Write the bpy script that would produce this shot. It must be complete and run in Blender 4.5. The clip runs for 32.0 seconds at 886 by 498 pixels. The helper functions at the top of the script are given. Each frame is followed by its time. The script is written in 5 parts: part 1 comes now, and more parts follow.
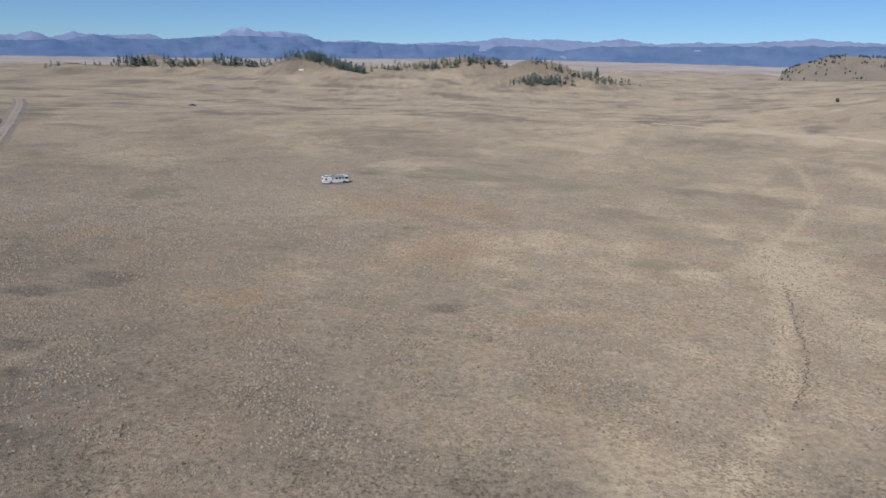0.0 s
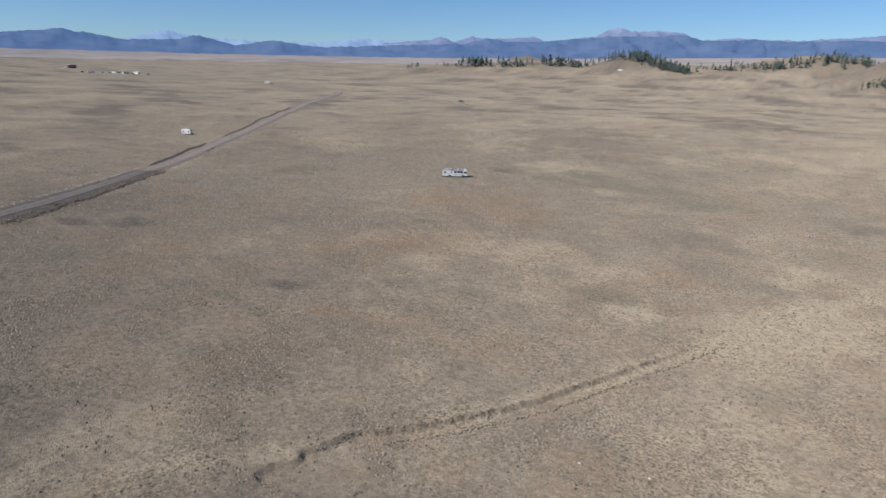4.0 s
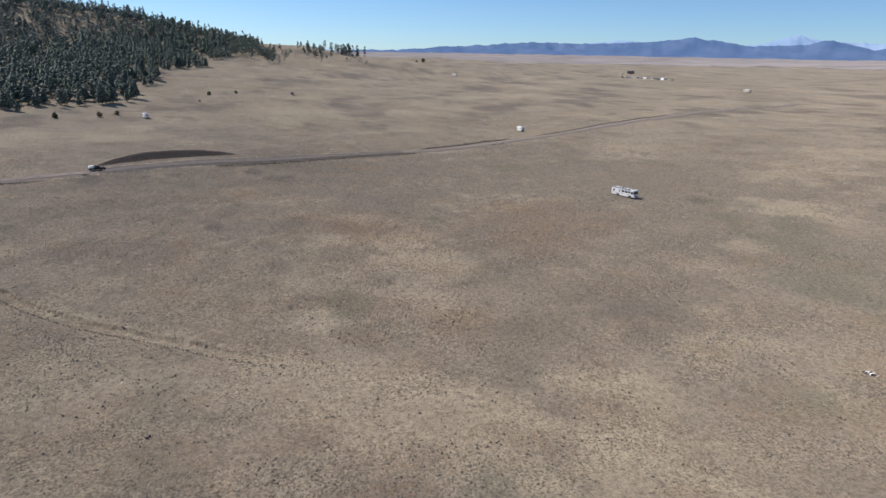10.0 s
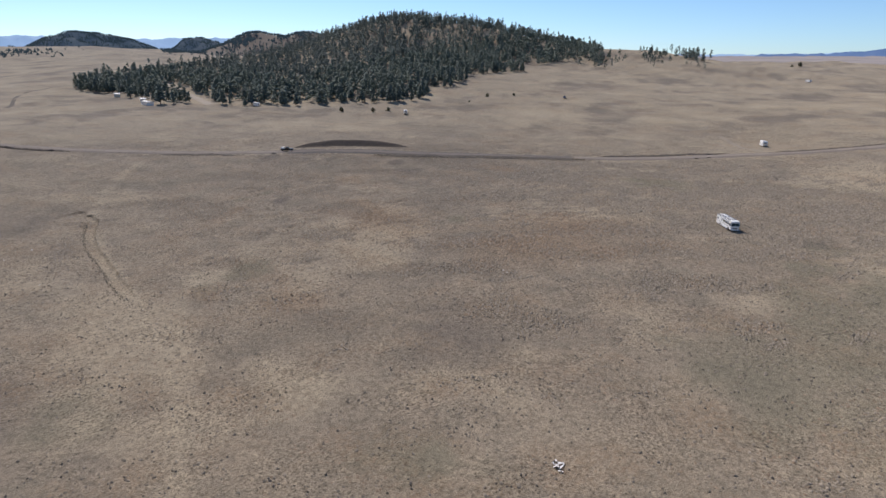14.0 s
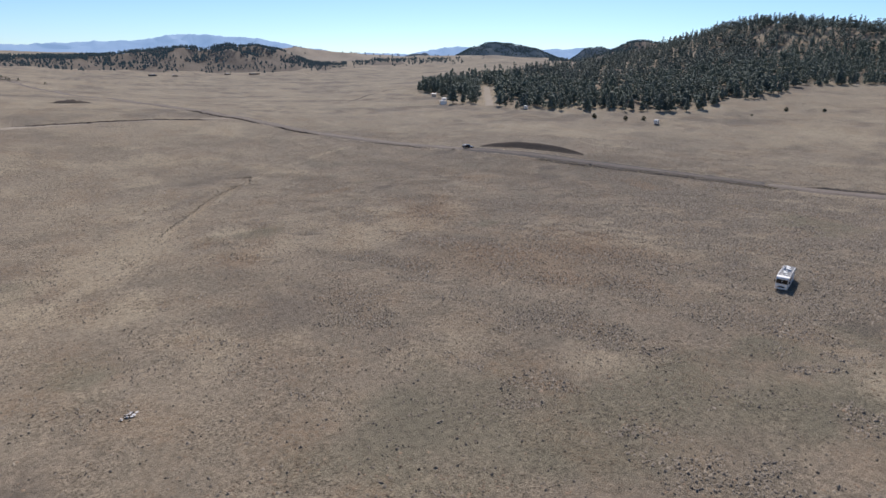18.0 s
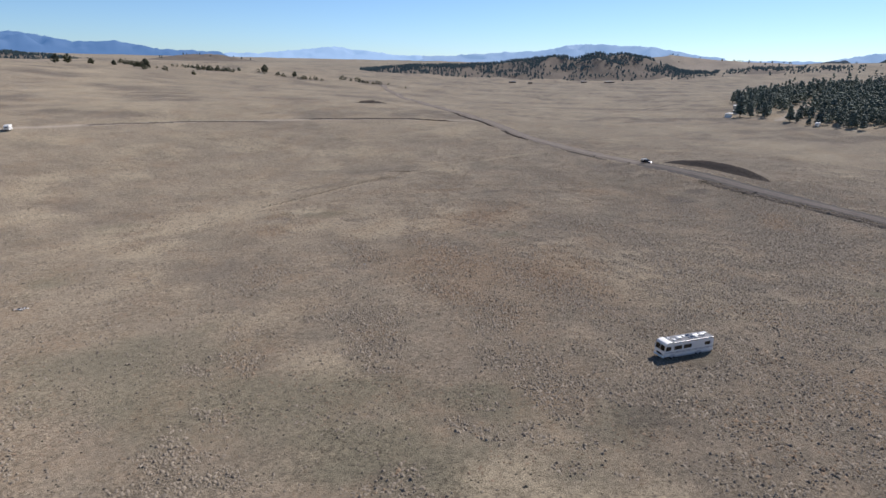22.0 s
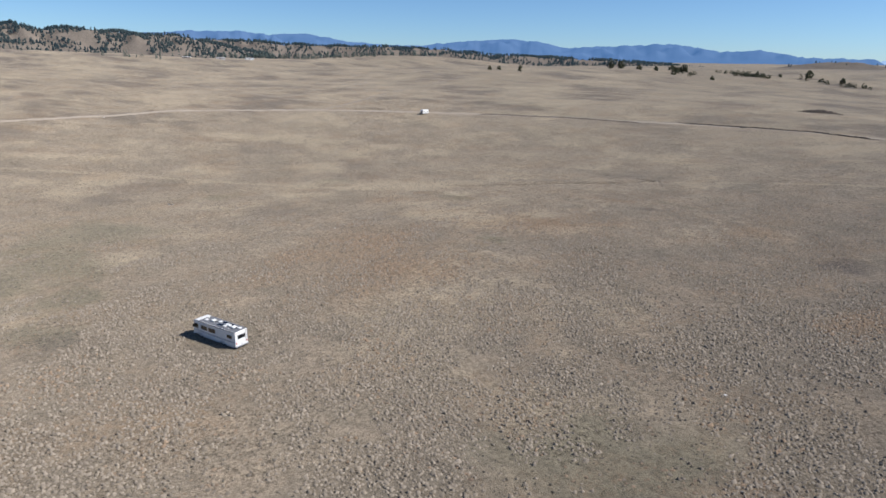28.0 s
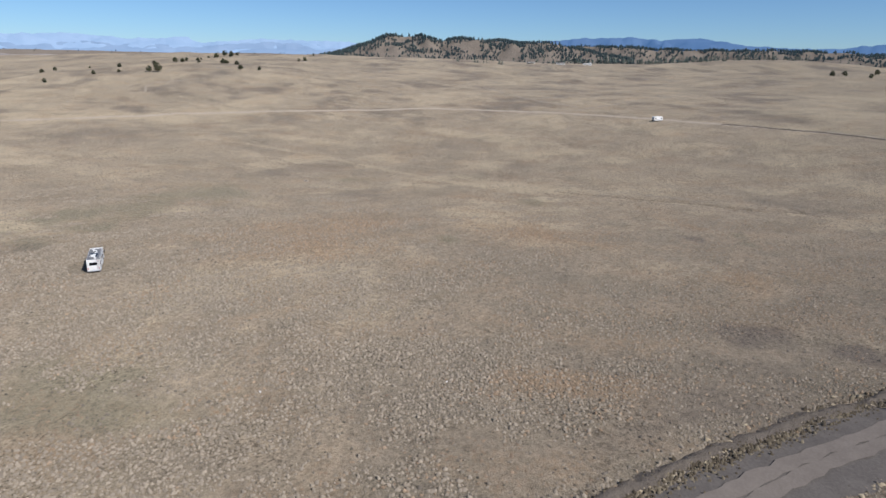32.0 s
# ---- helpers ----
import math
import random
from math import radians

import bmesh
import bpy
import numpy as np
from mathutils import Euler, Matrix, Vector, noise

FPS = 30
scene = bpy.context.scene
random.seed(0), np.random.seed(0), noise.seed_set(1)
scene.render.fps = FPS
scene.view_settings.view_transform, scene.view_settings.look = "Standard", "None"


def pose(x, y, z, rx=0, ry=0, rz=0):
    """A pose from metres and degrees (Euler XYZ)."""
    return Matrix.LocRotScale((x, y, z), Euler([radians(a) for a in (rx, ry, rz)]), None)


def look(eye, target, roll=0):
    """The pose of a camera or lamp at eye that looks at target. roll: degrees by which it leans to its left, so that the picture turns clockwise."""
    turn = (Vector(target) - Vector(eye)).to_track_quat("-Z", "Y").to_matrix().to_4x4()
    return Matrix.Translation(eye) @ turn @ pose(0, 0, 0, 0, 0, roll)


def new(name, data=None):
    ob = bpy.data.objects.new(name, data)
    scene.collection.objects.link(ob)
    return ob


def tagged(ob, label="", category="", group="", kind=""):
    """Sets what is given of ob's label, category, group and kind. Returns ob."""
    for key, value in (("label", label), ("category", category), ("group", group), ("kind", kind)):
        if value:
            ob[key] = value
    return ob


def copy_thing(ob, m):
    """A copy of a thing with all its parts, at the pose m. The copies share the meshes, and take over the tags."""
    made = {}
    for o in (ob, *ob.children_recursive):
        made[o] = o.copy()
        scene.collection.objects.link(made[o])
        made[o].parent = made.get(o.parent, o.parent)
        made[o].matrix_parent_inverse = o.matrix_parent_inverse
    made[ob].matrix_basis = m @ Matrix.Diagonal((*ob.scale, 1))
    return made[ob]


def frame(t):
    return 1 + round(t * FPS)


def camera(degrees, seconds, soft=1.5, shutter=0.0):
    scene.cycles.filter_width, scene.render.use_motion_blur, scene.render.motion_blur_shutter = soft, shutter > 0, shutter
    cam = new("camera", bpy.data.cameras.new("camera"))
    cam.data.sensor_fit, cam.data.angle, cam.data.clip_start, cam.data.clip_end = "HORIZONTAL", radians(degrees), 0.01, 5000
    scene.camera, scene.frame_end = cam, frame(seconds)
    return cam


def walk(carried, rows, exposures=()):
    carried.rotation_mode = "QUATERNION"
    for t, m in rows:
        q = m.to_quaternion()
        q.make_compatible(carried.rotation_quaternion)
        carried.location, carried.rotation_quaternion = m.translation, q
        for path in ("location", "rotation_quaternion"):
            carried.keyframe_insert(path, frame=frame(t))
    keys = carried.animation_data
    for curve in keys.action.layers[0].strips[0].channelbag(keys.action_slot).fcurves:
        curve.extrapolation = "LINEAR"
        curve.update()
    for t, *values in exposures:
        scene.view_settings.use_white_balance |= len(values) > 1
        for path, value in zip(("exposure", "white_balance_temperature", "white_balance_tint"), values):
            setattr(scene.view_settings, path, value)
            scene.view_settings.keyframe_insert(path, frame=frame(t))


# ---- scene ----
cam = camera(69.67, 32.0)
ROWS = [
    (0.0, -10.84, -175.55, 43.30, -0.715, -15.662, -0.996),
    (0.5, 0.17, -176.58, 43.98, 3.158, -15.899, -0.838),
    (1.0, 11.52, -176.04, 44.18, 6.917, -15.980, -0.748),
    (1.5, 22.99, -174.30, 43.99, 10.717, -16.004, -0.742),
    (2.0, 34.91, -171.68, 44.03, 14.613, -16.041, -0.718),
    (2.5, 46.92, -168.19, 44.13, 18.696, -16.100, -0.718),
    (3.0, 58.86, -163.79, 44.12, 22.944, -16.126, -0.842),
    (3.5, 70.61, -158.75, 44.19, 27.315, -16.158, -0.936),
    (5.5, 116.95, -127.37, 46.24, 44.709, -16.346, -0.843),
    (6.0, 126.56, -116.98, 46.11, 49.039, -16.385, -0.747),
    (6.5, 135.43, -107.41, 46.51, 53.433, -16.384, -0.717),
    (7.0, 143.49, -96.80, 46.72, 57.767, -16.420, -0.782),
    (7.5, 150.37, -84.82, 46.74, 62.088, -16.420, -0.803),
    (8.0, 156.11, -72.19, 46.62, 66.536, -16.452, -0.824),
    (8.5, 161.21, -59.48, 46.56, 70.808, -16.458, -0.834),
    (9.0, 165.49, -46.54, 46.73, 75.217, -16.482, -0.882),
    (9.5, 168.60, -33.25, 46.79, 79.496, -16.518, -0.931),
    (10.0, 170.75, -19.80, 46.91, 83.842, -16.548, -0.951),
    (10.5, 172.15, -6.20, 47.31, 88.131, -16.547, -0.942),
    (11.0, 172.43, 7.46, 47.32, 92.523, -16.543, -0.893),
    (11.5, 171.32, 20.90, 46.99, 96.808, -16.547, -0.755),
    (12.0, 169.17, 34.35, 46.80, 101.206, -16.562, -0.593),
    (12.5, 165.95, 47.73, 46.75, 105.576, -16.545, -0.515),
    (13.0, 161.69, 60.87, 46.73, 109.989, -16.534, -0.490),
    (13.5, 156.22, 73.52, 46.56, 114.467, -16.493, -0.447),
    (14.0, 149.85, 86.00, 46.46, 119.064, -16.456, -0.462),
    (14.5, 142.22, 97.27, 46.00, 123.551, -16.381, -0.539),
    (16.5, 106.80, 135.66, 44.73, 140.898, -16.107, -0.917),
    (17.0, 97.35, 143.16, 44.83, 145.098, -16.076, -1.021),
    (17.5, 87.13, 149.93, 44.75, 149.425, -16.110, -1.073),
    (18.0, 76.38, 156.10, 44.93, 153.886, -16.115, -1.073),
    (18.5, 65.54, 161.37, 45.15, 158.098, -16.122, -1.095),
    (19.0, 54.45, 165.82, 45.50, 162.251, -16.155, -1.126),
    (19.5, 42.84, 169.44, 45.70, 166.422, -16.159, -1.195),
    (20.0, 30.36, 171.67, 45.75, 170.788, -16.192, -1.287),
    (20.5, 17.43, 173.84, 45.72, 174.913, -16.112, -1.140),
    (21.0, 4.54, 174.95, 45.83, 179.014, -16.052, -1.085),
    (21.5, -8.58, 175.25, 46.02, 183.284, -16.051, -1.138),
    (22.0, -21.63, 174.32, 46.05, 187.904, -16.044, -1.124),
    (22.5, -34.75, 172.12, 45.91, 192.333, -16.049, -0.967),
    (23.0, -48.03, 168.76, 46.17, 196.960, -16.140, -0.943),
    (23.5, -60.59, 163.90, 45.73, 201.525, -16.184, -0.778),
    (24.0, -72.79, 158.48, 45.51, 206.044, -16.198, -0.692),
    (24.5, -84.42, 151.99, 45.28, 210.541, -16.241, -0.633),
    (25.0, -95.51, 144.53, 44.83, 215.088, -16.244, -0.546),
    (25.5, -105.63, 136.52, 44.73, 219.470, -16.258, -0.615),
    (27.5, -141.04, 98.18, 44.10, 236.853, -16.230, -0.781),
    (28.0, -148.05, 85.65, 43.27, 241.360, -16.210, -0.931),
    (28.5, -154.78, 74.11, 43.79, 245.792, -16.242, -0.793),
    (29.0, -160.32, 62.00, 43.86, 249.963, -16.265, -0.689),
    (29.5, -164.74, 49.22, 43.71, 254.322, -16.295, -0.704),
    (30.0, -168.06, 36.15, 43.33, 258.722, -16.298, -0.820),
    (30.5, -170.20, 22.85, 43.13, 263.047, -16.273, -0.749),
    (31.0, -171.19, 9.62, 42.62, 267.337, -16.264, -0.677),
    (31.5, -171.31, -2.59, 42.55, 271.428, -16.225, -0.651),
    (32.0, -171.85, -13.79, 43.01, 275.197, -16.213, -0.850),
]
EXPOSURES = [(0.0, -0.02, 6200, 12), (6.0, 0.2, 6300, 12), (10.0, 0.4, 6500, 13), (14.0, 0.43, 6620, 15), (19.0, 0.43, 6600, 15), (23.0, 0.4, 6520, 14), (28.0, 0.32, 6320, 12), (32.0, 0.1, 6300, 12)]
walk(cam, [(t, pose(x, y, z, 90 + pitch, roll, yaw)) for t, x, y, z, yaw, pitch, roll in ROWS], EXPOSURES)

# ---------------------------------------------------------------- world, sun
SUN_EL, SUN_AZ = 43.0, 214.0
world = bpy.data.worlds.new("sky")
scene.world = world
world.use_nodes = True
wn = world.node_tree
sky = wn.nodes.new("ShaderNodeTexSky")
sky.sky_type, sky.sun_disc = "NISHITA", False
sky.sun_elevation, sky.sun_rotation = radians(SUN_EL), radians(SUN_AZ)
sky.altitude, sky.air_density, sky.dust_density, sky.ozone_density = 2700, 1.0, 2.2, 5.0
cool = wn.nodes.new("ShaderNodeMix")
cool.data_type, cool.blend_type = "RGBA", "MULTIPLY"
cool.inputs[0].default_value, cool.inputs[7].default_value = 1.0, (0.87, 1.02, 1.1, 1)
wn.links.new(sky.outputs[0], cool.inputs[6])
wn.links.new(cool.outputs[2], wn.nodes["Background"].inputs[0])
wn.nodes["Background"].inputs[1].default_value = 0.085
sun = new("sun", bpy.data.lights.new("sun", "SUN"))
sun.data.energy, sun.data.angle, sun.data.color = 5.0, radians(0.53), (1.0, 0.965, 0.93)
sun_way = Vector((math.sin(radians(SUN_AZ)) * math.cos(radians(SUN_EL)), math.cos(radians(SUN_AZ)) * math.cos(radians(SUN_EL)), math.sin(radians(SUN_EL))))
sun.matrix_world = look((0, 0, 300), Vector((0, 0, 300)) - sun_way)
rng = np.random.default_rng(7)


# ---------------------------------------------------------------- materials
def shader(name, rough=0.9, metal=0.0):
    m = bpy.data.materials.new(name)
    m.use_nodes = True
    b = m.node_tree.nodes["Principled BSDF"]
    b.inputs["Roughness"].default_value, b.inputs["Metallic"].default_value = rough, metal
    b.inputs["Specular IOR Level"].default_value = 0.25
    b.inputs["Diffuse Roughness"].default_value = 0.42 if rough > 0.9 else 0.0
    return m, m.node_tree, b


def node(tree, kind, **values):
    n = tree.nodes.new(kind)
    for key, value in values.items():
        n.inputs[key.replace("_", " ")].default_value = value
    return n


def noise_node(tree, scale, detail=4.0, rough=0.55, stretch=None):
    co = tree.nodes.new("ShaderNodeTexCoord")
    n = node(tree, "ShaderNodeTexNoise", Scale=scale, Detail=detail, Roughness=rough)
    if stretch:
        mp = tree.nodes.new("ShaderNodeMapping")
        mp.inputs["Scale"].default_value = stretch
        tree.links.new(co.outputs["Object"], mp.inputs[0])
        tree.links.new(mp.outputs[0], n.inputs[0])
    else:
        tree.links.new(co.outputs["Object"], n.inputs[0])
    return n


def ramp(tree, source, stops):
    r = tree.nodes.new("ShaderNodeValToRGB")
    while len(r.color_ramp.elements) < len(stops):
        r.color_ramp.elements.new(0.5)
    for e, (p, c) in zip(r.color_ramp.elements, stops):
        e.position, e.color = p, (*c, 1)
    tree.links.new(source, r.inputs[0])
    return r.outputs[0]


def blend(tree, factor, a, b, how="MIX"):
    n = tree.nodes.new("ShaderNodeMix")
    n.data_type, n.blend_type = "RGBA", how
    for at, value in ((0, factor), (6, a), (7, b)):
        if isinstance(value, (int, float)):
            n.inputs[at].default_value = value
        elif isinstance(value, tuple):
            n.inputs[at].default_value = (*value, 1)
        else:
            tree.links.new(value, n.inputs[at])
    return n.outputs[2]


def bump(tree, b, source, strength, distance):
    n = node(tree, "ShaderNodeBump", Strength=strength, Distance=distance)
    tree.links.new(source, n.inputs["Height"])
    tree.links.new(n.outputs[0], b.inputs["Normal"])


def plain(name, colour, rough=0.6, metal=0.0, scale=3.0, spread=0.16, relief=0.0):
    """A paint, metal, cloth or bark with grain and soft wear of its own."""
    m, tree, b = shader(name, rough, metal)
    n, fine = noise_node(tree, scale, 6), noise_node(tree, scale * 9, 3)
    dark, light = tuple(c * (1 - spread) for c in colour), tuple(min(1, c * (1 + spread)) for c in colour)
    c = blend(tree, 0.35, ramp(tree, n.outputs[0], ((0.3, dark), (0.7, light))), ramp(tree, fine.outputs[0], ((0.35, dark), (0.65, light))))
    tree.links.new(c, b.inputs[0])
    if relief:
        bump(tree, b, fine.outputs[0], 0.6, relief)
    return m


def island(name, stops, rough=0.95, scale=6.0):
    """For stuff of many loose pieces: each takes a shade of its own."""
    m, tree, b = shader(name, rough)
    g = tree.nodes.new("ShaderNodeNewGeometry")
    c = ramp(tree, g.outputs["Random Per Island"], stops)
    n = noise_node(tree, scale, 3)
    c = blend(tree, 0.4, c, ramp(tree, n.outputs[0], ((0.3, (0.45, 0.45, 0.45)), (0.7, (1, 1, 1)))), "MULTIPLY")
    tree.links.new(c, b.inputs[0])
    return m


def ground_material():
    m, tree, b = shader("dry_grassland", 0.97)
    b.inputs["Specular IOR Level"].default_value = 0.05
    b.inputs["Diffuse Roughness"].default_value = 0.5
    # dry stems stand up and catch the light at low angles, as cloth fibres do
    b.inputs["Sheen Weight"].default_value, b.inputs["Sheen Roughness"].default_value = 0.16, 0.5
    b.inputs["Sheen Tint"].default_value = (1.0, 0.82, 0.58, 1)
    broad, patchy = noise_node(tree, 0.006, 5, 0.6), noise_node(tree, 0.028, 6, 0.6)
    mid, fine, grit = noise_node(tree, 0.13, 6, 0.62), noise_node(tree, 0.9, 5, 0.65), noise_node(tree, 4.5, 4, 0.7)
    straw, bare = noise_node(tree, 0.017, 8, 0.64, (1, 1, 0.2)), noise_node(tree, 0.023, 8, 0.64, (1, -1.3, 0.2))
    c = ramp(tree, broad.outputs[0], ((0.3, (0.18, 0.15, 0.114)), (0.5, (0.218, 0.181, 0.135)), (0.7, (0.264, 0.219, 0.161))))
    c = blend(tree, 0.5, c, ramp(tree, patchy.outputs[0], ((0.32, (0.142, 0.121, 0.094)), (0.5, (0.218, 0.181, 0.134)), (0.68, (0.284, 0.235, 0.17)))))
    c = blend(tree, 0.42, c, ramp(tree, mid.outputs[0], ((0.32, (0.14, 0.124, 0.094)), (0.5, (0.22, 0.178, 0.132)), (0.68, (0.3, 0.232, 0.16)))))
    c = blend(tree, ramp(tree, straw.outputs[0], ((0.52, (0, 0, 0)), (0.6, (0.62, 0.62, 0.62)))), c, (0.368, 0.303, 0.209))
    c = blend(tree, ramp(tree, bare.outputs[0], ((0.53, (0, 0, 0)), (0.63, (0.55, 0.55, 0.55)))), c, (0.128, 0.111, 0.088))
    rusty, speck = noise_node(tree, 0.05, 6, 0.65, (1.2, 0.8, 0.3)), noise_node(tree, 1.3, 4, 0.7, (0.9, 1.1, 1))
    tone = tree.nodes.new("ShaderNodeVertexColor")
    tone.layer_name = "tone"
    split = tree.nodes.new("ShaderNodeSeparateColor")
    tree.links.new(tone.outputs[0], split.inputs[0])
    specked = tree.nodes.new("ShaderNodeMath")
    specked.operation = "MULTIPLY"
    tree.links.new(split.outputs[2], specked.inputs[0])
    tree.links.new(ramp(tree, speck.outputs[0], ((0.4, (0.35, 0.35, 0.35)), (0.6, (1, 1, 1)))), specked.inputs[1])
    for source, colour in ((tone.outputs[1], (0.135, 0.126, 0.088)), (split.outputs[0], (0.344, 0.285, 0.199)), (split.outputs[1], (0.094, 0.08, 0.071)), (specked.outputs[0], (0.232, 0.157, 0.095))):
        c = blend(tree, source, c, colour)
    c = blend(tree, 0.75, c, ramp(tree, fine.outputs[0], ((0.34, (0.6, 0.59, 0.58)), (0.5, (1, 1, 1)), (0.66, (1.28, 1.27, 1.24)))), "MULTIPLY")
    c = blend(tree, 0.65, c, ramp(tree, grit.outputs[0], ((0.36, (0.5, 0.49, 0.48)), (0.48, (1, 1, 1)), (0.66, (1.25, 1.24, 1.21)))), "MULTIPLY")
    # small tufts, their shadows coloured in, and the bare soil between them, thick in drifts
    dots, drifts = noise_node(tree, 2.3, 3, 0.6, (1, 1, 0.5)), noise_node(tree, 0.055, 5, 0.62, (1, 0.8, 0.3))
    thick = ramp(tree, drifts.outputs[0], ((0.4, (0.15, 0.15, 0.15)), (0.6, (1, 1, 1))))
    c = blend(tree, thick, c, ramp(tree, dots.outputs[0], ((0.36, (1.3, 1.28, 1.22)), (0.5, (1, 1, 1)), (0.57, (0.78, 0.77, 0.76)), (0.64, (0.36, 0.35, 0.34)))), "MULTIPLY")
    both = tree.nodes.new("ShaderNodeMath")
    both.operation = "MULTIPLY"
    tree.links.new(ramp(tree, rusty.outputs[0], ((0.5, (0, 0, 0)), (0.64, (1, 1, 1)))), both.inputs[0])
    tree.links.new(ramp(tree, speck.outputs[0], ((0.46, (0.1, 0.1, 0.1)), (0.6, (0.6, 0.6, 0.6)))), both.inputs[1])
    c = blend(tree, both.outputs[0], c, (0.228, 0.153, 0.092))
    tree.links.new(c, b.inputs[0])
    bump(tree, b, grit.outputs[0], 0.9, 0.2)
    return m


def soil_material(name, low, high, scale=0.6, relief=0.12):
    m, tree, b = shader(name, 0.97)
    b.inputs["Specular IOR Level"].default_value = 0.05
    a, fine = noise_node(tree, scale, 6, 0.65), noise_node(tree, scale * 8, 4, 0.7)
    c = blend(tree, 0.45, ramp(tree, a.outputs[0], ((0.3, low), (0.7, high))), ramp(tree, fine.outputs[0], ((0.3, low), (0.7, high))))
    tree.links.new(c, b.inputs[0])
    bump(tree, b, fine.outputs[0], 0.8, relief)
    return m


def leaf_material(name, low, high, scale=0.9):
    m, tree, b = shader(name, 0.8)
    g = tree.nodes.new("ShaderNodeNewGeometry")
    o = tree.nodes.new("ShaderNodeObjectInfo")
    n = noise_node(tree, scale, 4)
    c = ramp(tree, n.outputs[0], ((0.3, low), (0.7, high)))
    c = blend(tree, 0.6, c, ramp(tree, g.outputs["Random Per Island"], ((0.0, (0.72, 0.75, 0.75)), (1.0, (1.25, 1.22, 1.1)))), "MULTIPLY")
    c = blend(tree, 0.5, c, ramp(tree, o.outputs["Random"], ((0.0, (0.7, 0.75, 0.75)), (1.0, (1.25, 1.2, 1.0)))), "MULTIPLY")
    tree.links.new(c, b.inputs[0])
    return m


def glass_material(name="window_glass"):
    m, tree, b = shader(name, 0.06)
    b.inputs[0].default_value = (0.012, 0.014, 0.017, 1)
    b.inputs["Specular IOR Level"].default_value = 0.6
    return m


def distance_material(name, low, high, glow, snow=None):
    """Far ranges seen through tens of kilometres of air, also nearer hills and plain: a backdrop with the air's own
    light put into its colour and glow.
    """
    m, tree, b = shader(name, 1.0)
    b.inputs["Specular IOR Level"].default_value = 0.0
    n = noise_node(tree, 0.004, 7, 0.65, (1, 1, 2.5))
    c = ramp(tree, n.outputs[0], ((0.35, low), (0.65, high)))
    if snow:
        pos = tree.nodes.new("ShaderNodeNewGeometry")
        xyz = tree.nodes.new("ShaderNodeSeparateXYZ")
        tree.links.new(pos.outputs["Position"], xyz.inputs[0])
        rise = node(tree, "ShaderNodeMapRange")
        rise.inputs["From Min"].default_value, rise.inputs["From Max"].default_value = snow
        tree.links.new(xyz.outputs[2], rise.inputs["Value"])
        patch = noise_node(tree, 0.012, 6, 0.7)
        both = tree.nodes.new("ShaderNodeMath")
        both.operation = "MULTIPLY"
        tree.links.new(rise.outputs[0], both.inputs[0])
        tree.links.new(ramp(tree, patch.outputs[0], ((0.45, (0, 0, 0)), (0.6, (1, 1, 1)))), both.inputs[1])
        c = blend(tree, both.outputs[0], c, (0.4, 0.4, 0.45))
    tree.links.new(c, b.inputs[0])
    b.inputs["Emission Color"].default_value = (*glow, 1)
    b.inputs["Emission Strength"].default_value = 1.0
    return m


GROUND = ground_material()
ROAD = soil_material("graded_grey_gravel", (0.095, 0.084, 0.075), (0.165, 0.146, 0.128), 0.35, 0.08)
ROAD_TAN = soil_material("graded_tan_dirt", (0.17, 0.143, 0.117), (0.26, 0.219, 0.178), 0.35, 0.08)
WHEEL_TRACK = soil_material("packed_wheel_track", (0.16, 0.137, 0.116), (0.225, 0.193, 0.163), 0.5, 0.03)
TRACK_TAN = soil_material("packed_tan_track", (0.23, 0.192, 0.157), (0.32, 0.27, 0.22), 0.5, 0.03)
DARK_SOIL = soil_material("dark_brown_soil", (0.05, 0.042, 0.036), (0.12, 0.098, 0.08), 0.9, 0.25)
BERM = soil_material("graded_soil_ridge", (0.1, 0.085, 0.07), (0.19, 0.16, 0.13), 0.8, 0.25)
FAINT = soil_material("worn_grass_track", (0.3, 0.253, 0.195), (0.42, 0.357, 0.277), 0.35, 0.08)
SLOPE_TRACK = soil_material("faint_slope_track", (0.23, 0.194, 0.148), (0.35, 0.295, 0.225), 0.35, 0.08)
TUFT = island("dry_bunchgrass", ((0.0, (0.15, 0.127, 0.1)), (0.3, (0.2, 0.168, 0.13)), (0.75, (0.25, 0.21, 0.16)), (1.0, (0.31, 0.26, 0.196))))
SHRUB = island("dark_low_shrub", ((0.0, (0.08, 0.07, 0.054)), (0.6, (0.125, 0.108, 0.08)), (1.0, (0.18, 0.152, 0.11))))
PALE_TUFT = island("pale_bunchgrass", ((0.0, (0.22, 0.185, 0.14)), (0.4, (0.28, 0.235, 0.178)), (0.85, (0.33, 0.278, 0.21)), (1.0, (0.37, 0.312, 0.236))))
VERGE = island("weedy_verge", ((0.0, (0.07, 0.056, 0.038)), (0.6, (0.13, 0.105, 0.07)), (1.0, (0.24, 0.2, 0.135))))
RUSTY = island("rusty_bunchgrass", ((0.0, (0.19, 0.138, 0.095)), (0.6, (0.265, 0.19, 0.127)), (1.0, (0.33, 0.24, 0.16))))
RUST_TUFT = island("rusty_hummock_grass", ((0.0, (0.23, 0.165, 0.108)), (0.6, (0.31, 0.222, 0.145)), (1.0, (0.39, 0.29, 0.195))))
GOLD = island("golden_bunchgrass", ((0.0, (0.34, 0.275, 0.18)), (1.0, (0.52, 0.43, 0.29))))
PINE = leaf_material("pine_needles", (0.07, 0.095, 0.09), (0.138, 0.168, 0.15))
JUNIPER = leaf_material("juniper_scales", (0.03, 0.036, 0.02), (0.075, 0.075, 0.04))
